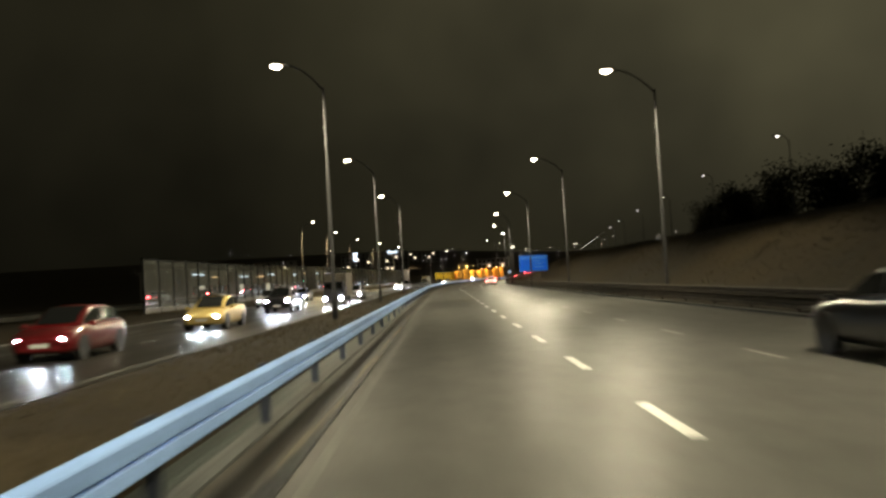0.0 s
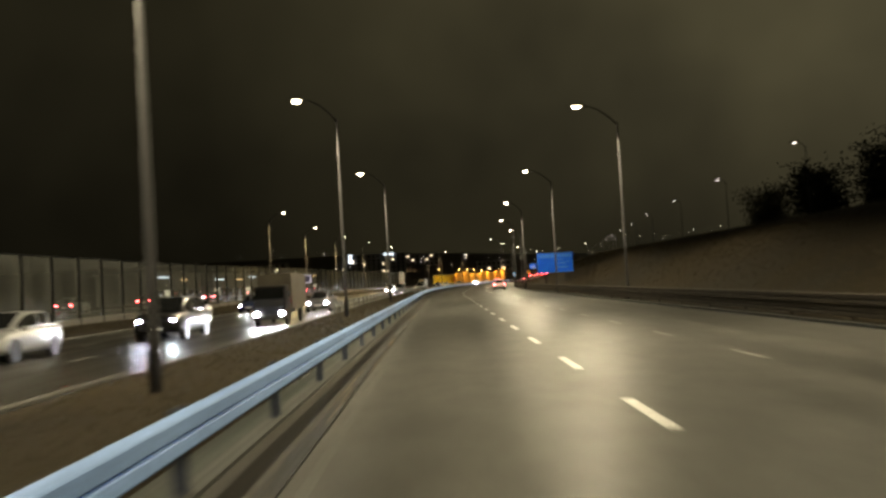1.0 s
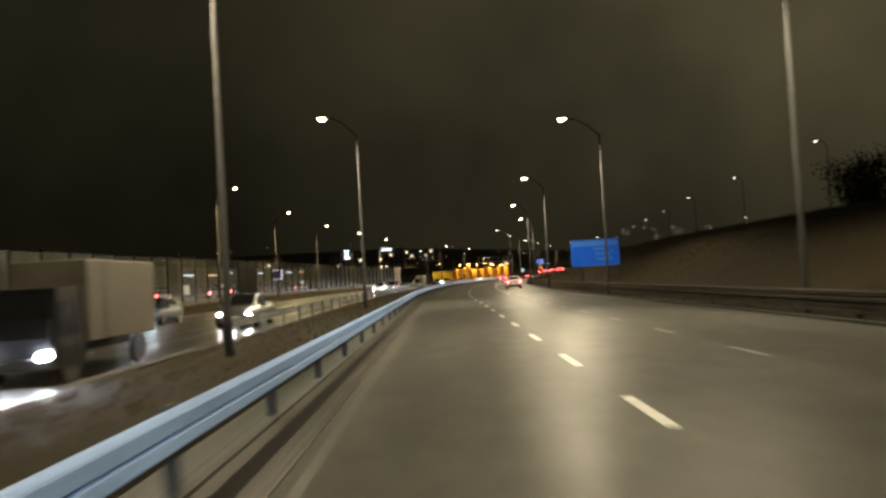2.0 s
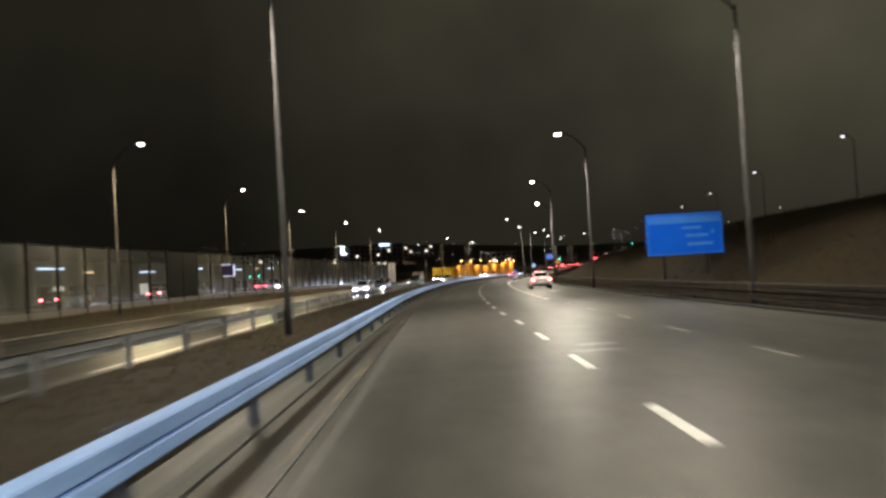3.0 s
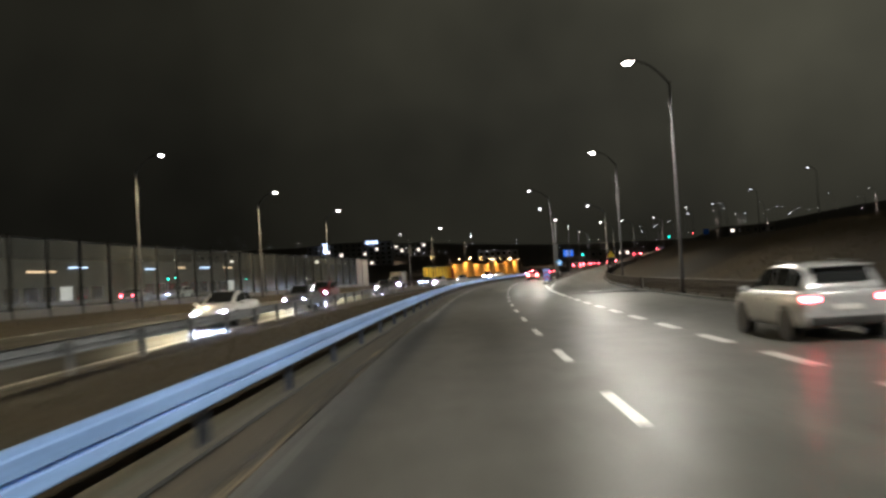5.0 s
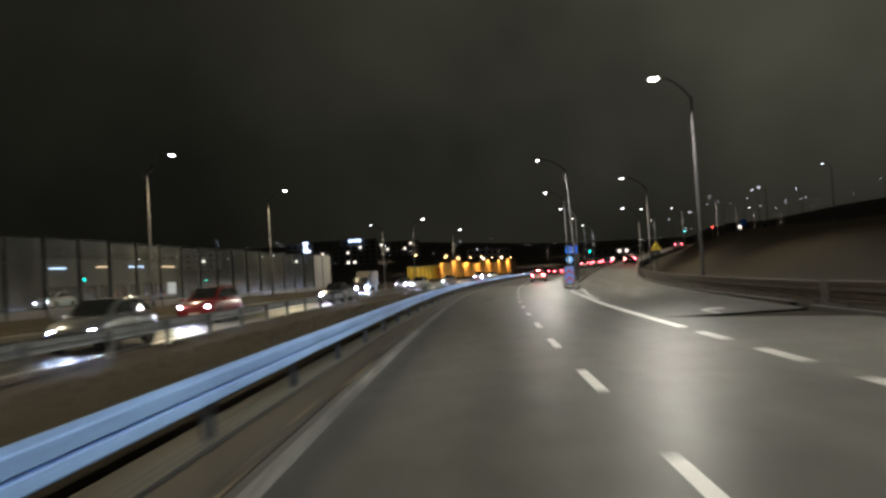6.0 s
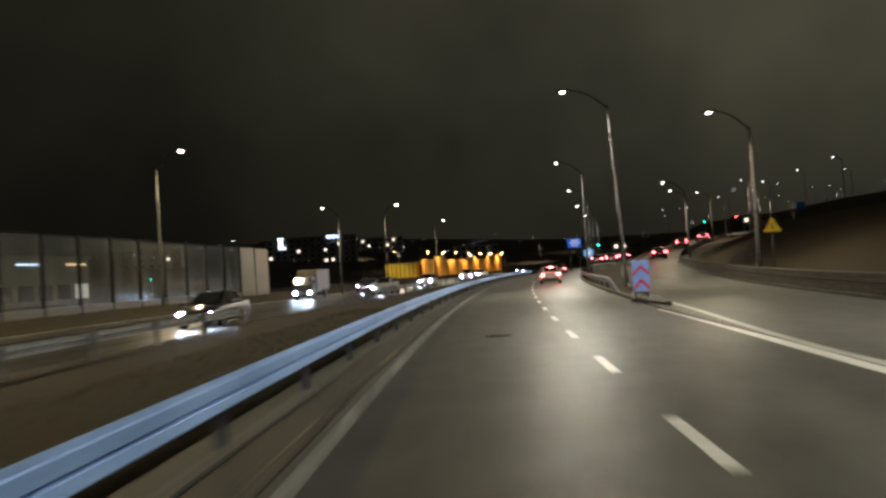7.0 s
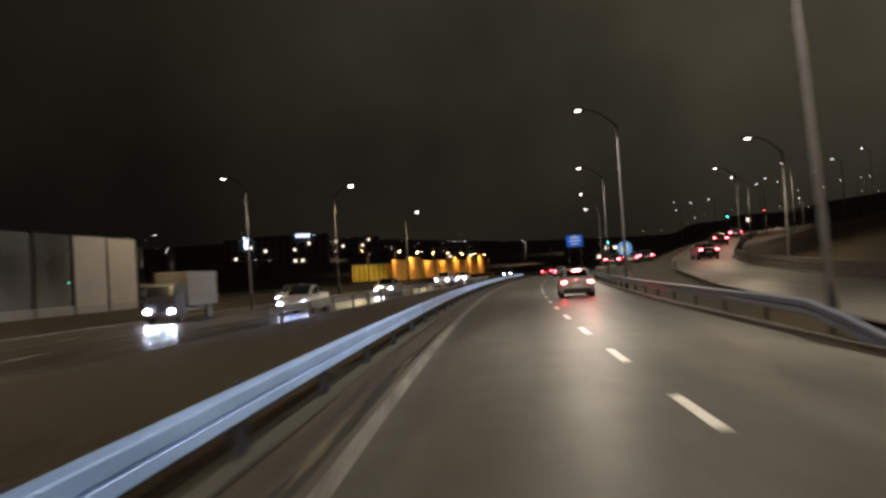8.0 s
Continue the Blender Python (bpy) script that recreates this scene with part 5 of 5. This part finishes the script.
def town():
    sodium_wall()
    for y, length, seed in ((196.0, 24.0, 2), (232.0, 34.0, 5), (276.0, 36.0, 8)):
        shop(-60.0, y, length, seed)
    for r, y, w, d, h, mat, label in ((2.4 - bend(404), 404.0, 8.5, 8.3, 4.3, M_YELLOW_WALL, "low yellow hall lit from outside at night"), (9.6 - bend(403), 403.0, 6.0, 5.0, 3.4, M_RED_WALL, "small red kiosk beside the yellow hall")):
        hall(r, y, w, d, h, mat, label)
    flood = bpy.data.lights.new("hall_light", "SPOT")
    flood.energy, flood.color, flood.spot_size, flood.spot_blend, flood.shadow_soft_size = 1700.0, (1.0, 0.74, 0.26), radians(160), 0.5, 0.2
    street_lamp(place(1.2 - bend(392), 392.0, 0.0), 1.2, 7.4, "lamp in front of the yellow hall, lit", rise=0.5, lens=M_SODIUM, light=flood, r0=0.08, size=0.8)
    # lit boards on roofs
    ob, g = block(-40.0, 612.0, 34.0, 14.0, 13.0, "dark tower block with a lit board on its roof", 3, 5)
    board = root("roof_board", pose(-34.2, 603.0, 22.4), "glowing white roof board with unreadable letters", "lit sign")
    part("frame", box(8.6, 0.4, 0.4, (0, 0.3, -1.4), 0.05), M_BRICK, board)
    for sx in (-3.5, 3.5):
        part("strut", box(0.3, 0.3, 9.0, (sx, 0.5, -3.5), 0.03), M_BRICK, board)
    for k in range(6):
        part("letter_bar", box(0.75, 0.25, 1.5 + 0.4 * (k % 2), (-2.9 + 1.15 * k, 0, 0.1), 0.1), M_BOARD_LIT, board)
    ob, g = block(-64.0, 622.0, 18.0, 14.0, 10.0, "dark block with a glowing mark on its front", 4, 4)
    mark = root("lit_mark", pose(-62.0, 613.6, 21.2), "glowing white figure-like mark on a roof", "lit sign")
    for dx, dz, s in ((-0.9, 2.0, 1.1), (0.9, 2.0, 1.1), (0, 0.2, 1.9), (0, -2.0, 2.3)):
        part("blob", box(s, 0.3, s, (dx, 0, dz), 0.25), M_BOARD_LIT, mark)
    part("mast", box(0.5, 0.4, 8.0, (0, 0.5, -6.5), 0.05), M_BRICK, mark)
    for i, (x, y, w, h, fl) in enumerate(((-110, 560, 26, 8, 3), (-15, 700, 30, 9, 3), (40, 640, 24, 7, 2), (95, 560, 28, 7, 2), (150, 520, 22, 7, 2), (-160, 500, 30, 7, 2))):
        block(x, y, w, 12.0, h, "dark town block with a few lit windows", 20 + i, fl)
    rnd = random.Random(11)
    lamp = street_lamp(pose(0, -9000, 0), 0.9, 9.0, "small street lamp far off in the town, lit", rise=0.4, lens=M_LENS_FAR, lit=False, r0=0.05, group="town lamps", size=0.5)
    lamp_b = street_lamp(pose(0, -9000, 0), 0.9, 7.0, "small warm lamp far off in the town, lit", rise=0.4, lens=M_LENS_MID, lit=False, r0=0.05, group="town lamps", size=0.5)
    kinds, placed = (lamp, lamp_b), [False, False]
    n = 0
    # lamps at invented spots, added to lift the dark slope
    wide = bpy.data.lights.new("slope_fill_light", "SPOT")
    wide.energy, wide.color, wide.spot_size, wide.spot_blend, wide.shadow_soft_size = LAMP_POWER * 1.5, (1.0, 0.74, 0.42), radians(136), 0.4, 0.3
    street = None
    for x, y in ((62, 318), (84, 366), (110, 420), (-46, 410), (-70, 470), (8, 520), (60, 540), (140, 470), (96, 300), (24, 470), (44, 610), (-22, 630), (104, 640), (176, 560)):
        m = pose(x, y, ground_z(x - bend(y), y))
        if street is None:
            street = street_lamp(m, 1.2, 9.5, "added town street lamp that brightens the slope", rise=0.5, lens=M_LENS_MID, light=wide, r0=0.06, group="town lamps", size=0.5)
        else:
            copy_thing(street, m)
    while n < 170:
        a = rnd.uniform(-22, 31)
        d = rnd.uniform(300, 760)
        x, y = d * math.sin(radians(a)) + 10, d * math.cos(radians(a))
        r = x - bend(y)
        if -29 < r < 14 or y < 250 or (14 <= r < 40 and y < 330):
            continue
        if a < -4 and rnd.random() < 0.35:
            continue
        k = 0 if rnd.random() < 0.75 else 1
        m = pose(x, y, ground_z(r, y), 0, 0, rnd.uniform(-40, 40) + (180 if rnd.random() < 0.5 else 0))
        if placed[k]:
            copy_thing(kinds[k], m)
        else:
            kinds[k].matrix_world = m
            placed[k] = True
        n += 1


def traffic_light(r, y, z, mat, label):
    ob = root("traffic_light", place(r, y, z), label, "traffic light", "traffic lights")
    part("pole", tube([(0, 0, -0.3), (0, 0, 3.4)], [0.06, 0.05], 10), M_HOUSING, ob)
    part("housing", box(0.32, 0.22, 0.95, (0, 0, 3.5), 0.04), M_BLACK, ob)
    for k, zz in enumerate((3.8, 3.5, 3.2)):
        bm = bmesh.new()
        bmesh.ops.create_cone(bm, cap_ends=True, segments=16, radius1=0.12, radius2=0.1, depth=0.05, matrix=Matrix.Translation((0, -0.13, zz)) @ Matrix.Rotation(math.pi / 2, 4, "X"))
        on = (k == 2) if mat is M_GREEN else (k == 0)
        part("lens", bm, mat if on else M_BLACK, ob, "lit lens" if on else "")


def display_board():
    ob = root("display_board", place(-22.67, 151.2, 0.4), "dark square display board with lit white edges", "lit sign")
    part("board", box(1.22, 0.1, 1.08, (0, 0, 2.86), 0.03), M_BOARD_FACE, ob)
    part("lit_edge", box(0.13, 0.12, 1.08, (0.66, 0, 2.86), 0.01), M_EDGE_LIT, ob, "glowing white edge")
    for x in (-0.38, 0.1):
        part("lit_edge", box(0.38, 0.12, 0.07, (x, 0, 3.43), 0.01), M_EDGE_LIT, ob, "glowing white edge")
    part("lit_edge", box(1.0, 0.12, 0.07, (0.1, 0, 2.29), 0.01), M_EDGE_LIT, ob, "glowing white edge")
    posts_under(ob, (0,), 2.5, -0.6, 0.05)


town()
traffic_light(10.5, 318.0, 1.15, M_GREEN, "traffic light showing green far ahead")
rx, rz = ramp(345)
traffic_light(rx - 3.2, 345.0, rz, M_GREEN, "green traffic light beside the ramp")
traffic_light(rx + 3.4, 345.0, rz, M_REDSIG, "red traffic light at the top of the ramp")
display_board()
for x, y in ((-39.8, 254.0), (-43.5, 262.0), (-53.6, 366.0)):
    traffic_light(x - bend(y), y, ground_z(x - bend(y), y) - 0.1, M_GREEN, "green traffic light on the street behind the noise barrier")


# ---------------------------------------------------------------- trees
def tree_meshes(seed, height):
    """Trunk with limbs, and a crown of many small leaf clumps with gaps."""
    rnd = random.Random(seed)
    bm = bmesh.new()
    tips = []

    def limb(p, d, length, r, level):
        pts, rad = [p], [r]
        q = p.copy()
        for k in range(4):
            d = (d + Vector((rnd.uniform(-1, 1), rnd.uniform(-1, 1), rnd.uniform(-0.2, 0.6))) * 0.18).normalized()
            q = q + d * length / 4
            pts.append(q.copy())
            rad.append(r * (1 - 0.16 * (k + 1)))
        t = tube(pts, rad, 6)
        me = bpy.data.meshes.new("tmp")
        t.to_mesh(me)
        t.free()
        bm.from_mesh(me)
        bpy.data.meshes.remove(me)
        if level == 0:
            for k in range(9):
                f = rnd.uniform(0.3, 1.0)
                b = pts[min(4, int(f * 4))]
                a = rnd.uniform(0, 6.28)
                limb(b, Vector((math.cos(a), math.sin(a), rnd.uniform(0.3, 0.9))).normalized(), length * rnd.uniform(0.35, 0.55), r * 0.4, 1)
        else:
            tips.extend(pts[1:])

    limb(Vector((0, 0, -0.3)), Vector((0, 0, 1)), height * 0.72, 0.14 * height / 7, 0)
    trunk = bpy.data.meshes.new("trunk")
    bm.to_mesh(trunk)
    bm.free()
    trunk.materials.append(M_BARK)
    verts, faces = [], []
    for p in tips:
        for k in range(90):
            c = p + Vector((rnd.gauss(0, 0.7), rnd.gauss(0, 0.7), rnd.gauss(0.0, 0.6)))
            u = Vector((rnd.uniform(-1, 1), rnd.uniform(-1, 1), rnd.uniform(-1, 1))).normalized() * rnd.uniform(0.10, 0.2)
            v = u.orthogonal().normalized() * rnd.uniform(0.07, 0.13)
            i = len(verts)
            verts += [c - u, c + v, c + u, c - v]
            faces.append((i, i + 1, i + 2, i + 3))
    return trunk, mesh_of("crown", verts, faces, M_LEAF)


def trees():
    kinds = [tree_meshes(5, 7.0), tree_meshes(6, 8.5)]
    rnd = random.Random(9)
    spots = [(33.5, 38), (36.0, 44), (34.0, 49), (37.5, 54), (34.5, 60), (38.0, 65), (35.0, 71), (38.5, 77), (36.0, 84), (39.5, 91), (37.0, 99), (41.0, 108), (38.5, 117), (42.0, 127)]
    for i, (r, y) in enumerate(spots):
        ob = root("tree", place(r, y, ground_z(r, y) - 0.1, rnd.uniform(0, 6)), "dark leafy tree on the bank at night", "tree", "roadside trees")
        k = rnd.uniform(0.8, 1.15)
        t, c = kinds[i % 2]
        for nm, me in (("trunk", t), ("crown", c)):
            p = part(nm, me, None, ob)
            p.scale = (k, k, k)


trees()


# ---------------------------------------------------------------- grass and small marks
def grass(name, r0, r1, y0, y1, count, tall, label, seed):
    rnd = random.Random(seed)
    verts, faces = [], []
    for k in range(count):
        y, r = rnd.uniform(y0, y1), rnd.uniform(r0, r1)
        if r0 < -20 and r > -18.3 + drift(y) - 0.5:
            continue
        p = at(r, y, ground_z(r, y) - 0.01)
        for b in range(3):
            a, h = rnd.uniform(0, 6.28), tall * rnd.uniform(0.4, 1.0)
            side = Vector((math.cos(a), math.sin(a), 0)) * 0.012
            lean = Vector((rnd.uniform(-1, 1), rnd.uniform(-1, 1), 0)) * h * 0.5
            q = p + Vector((rnd.uniform(-0.08, 0.08), rnd.uniform(-0.08, 0.08), 0))
            i = len(verts)
            verts += [q - side, q + side, q + lean + Vector((0, 0, h))]
            faces.append((i, i + 1, i + 2))
    thing(name, verts, faces, M_STRAW, label, "grass", "stuff")


def manhole(x, y):
    ob = root("manhole_cover", pose(x, y, 0.0), "dark round cast iron manhole cover in the asphalt", "manhole cover")
    for nm, r, z in (("ring", 0.33, 0.006), ("lid", 0.27, 0.010)):
        bm = bmesh.new()
        bmesh.ops.create_cone(bm, cap_ends=True, segments=28, radius1=r, radius2=r - 0.01, depth=z, matrix=Matrix.Translation((0, 0, z / 2)))
        part(nm, bm, M_IRON, ob)


def tar_patch(x, y, w, d, seed):
    rnd = random.Random(seed)
    bm = bmesh.new()
    n = 18
    bm.faces.new([bm.verts.new((w * math.cos(a) * rnd.uniform(0.75, 1.1), d * math.sin(a) * rnd.uniform(0.75, 1.1), 0.003)) for a in (2 * math.pi * k / n for k in range(n))])
    ob = part("tar_patch", bm, M_TAR, road, "dark repair patch")
    ob.location = (x, y, 0)


grass("median_grass", -6.4, -2.4, -6, 215, 16000, 0.13, "short dry brown grass on the median", 31)
grass("bank_grass", 11.2, 21.0, -2, 170, 14000, 0.22, "dry brown grass on the roadside bank", 32)
grass("verge_grass", -23.5, -18.2, 60, 240, 8000, 0.2, "dry brown grass before the noise barrier", 33)
manhole(5.87, 196.8)
tar_patch(3.3, 85.0, 0.5, 0.35, 1)
tar_patch(3.05, 83.7, 0.55, 0.3, 2)
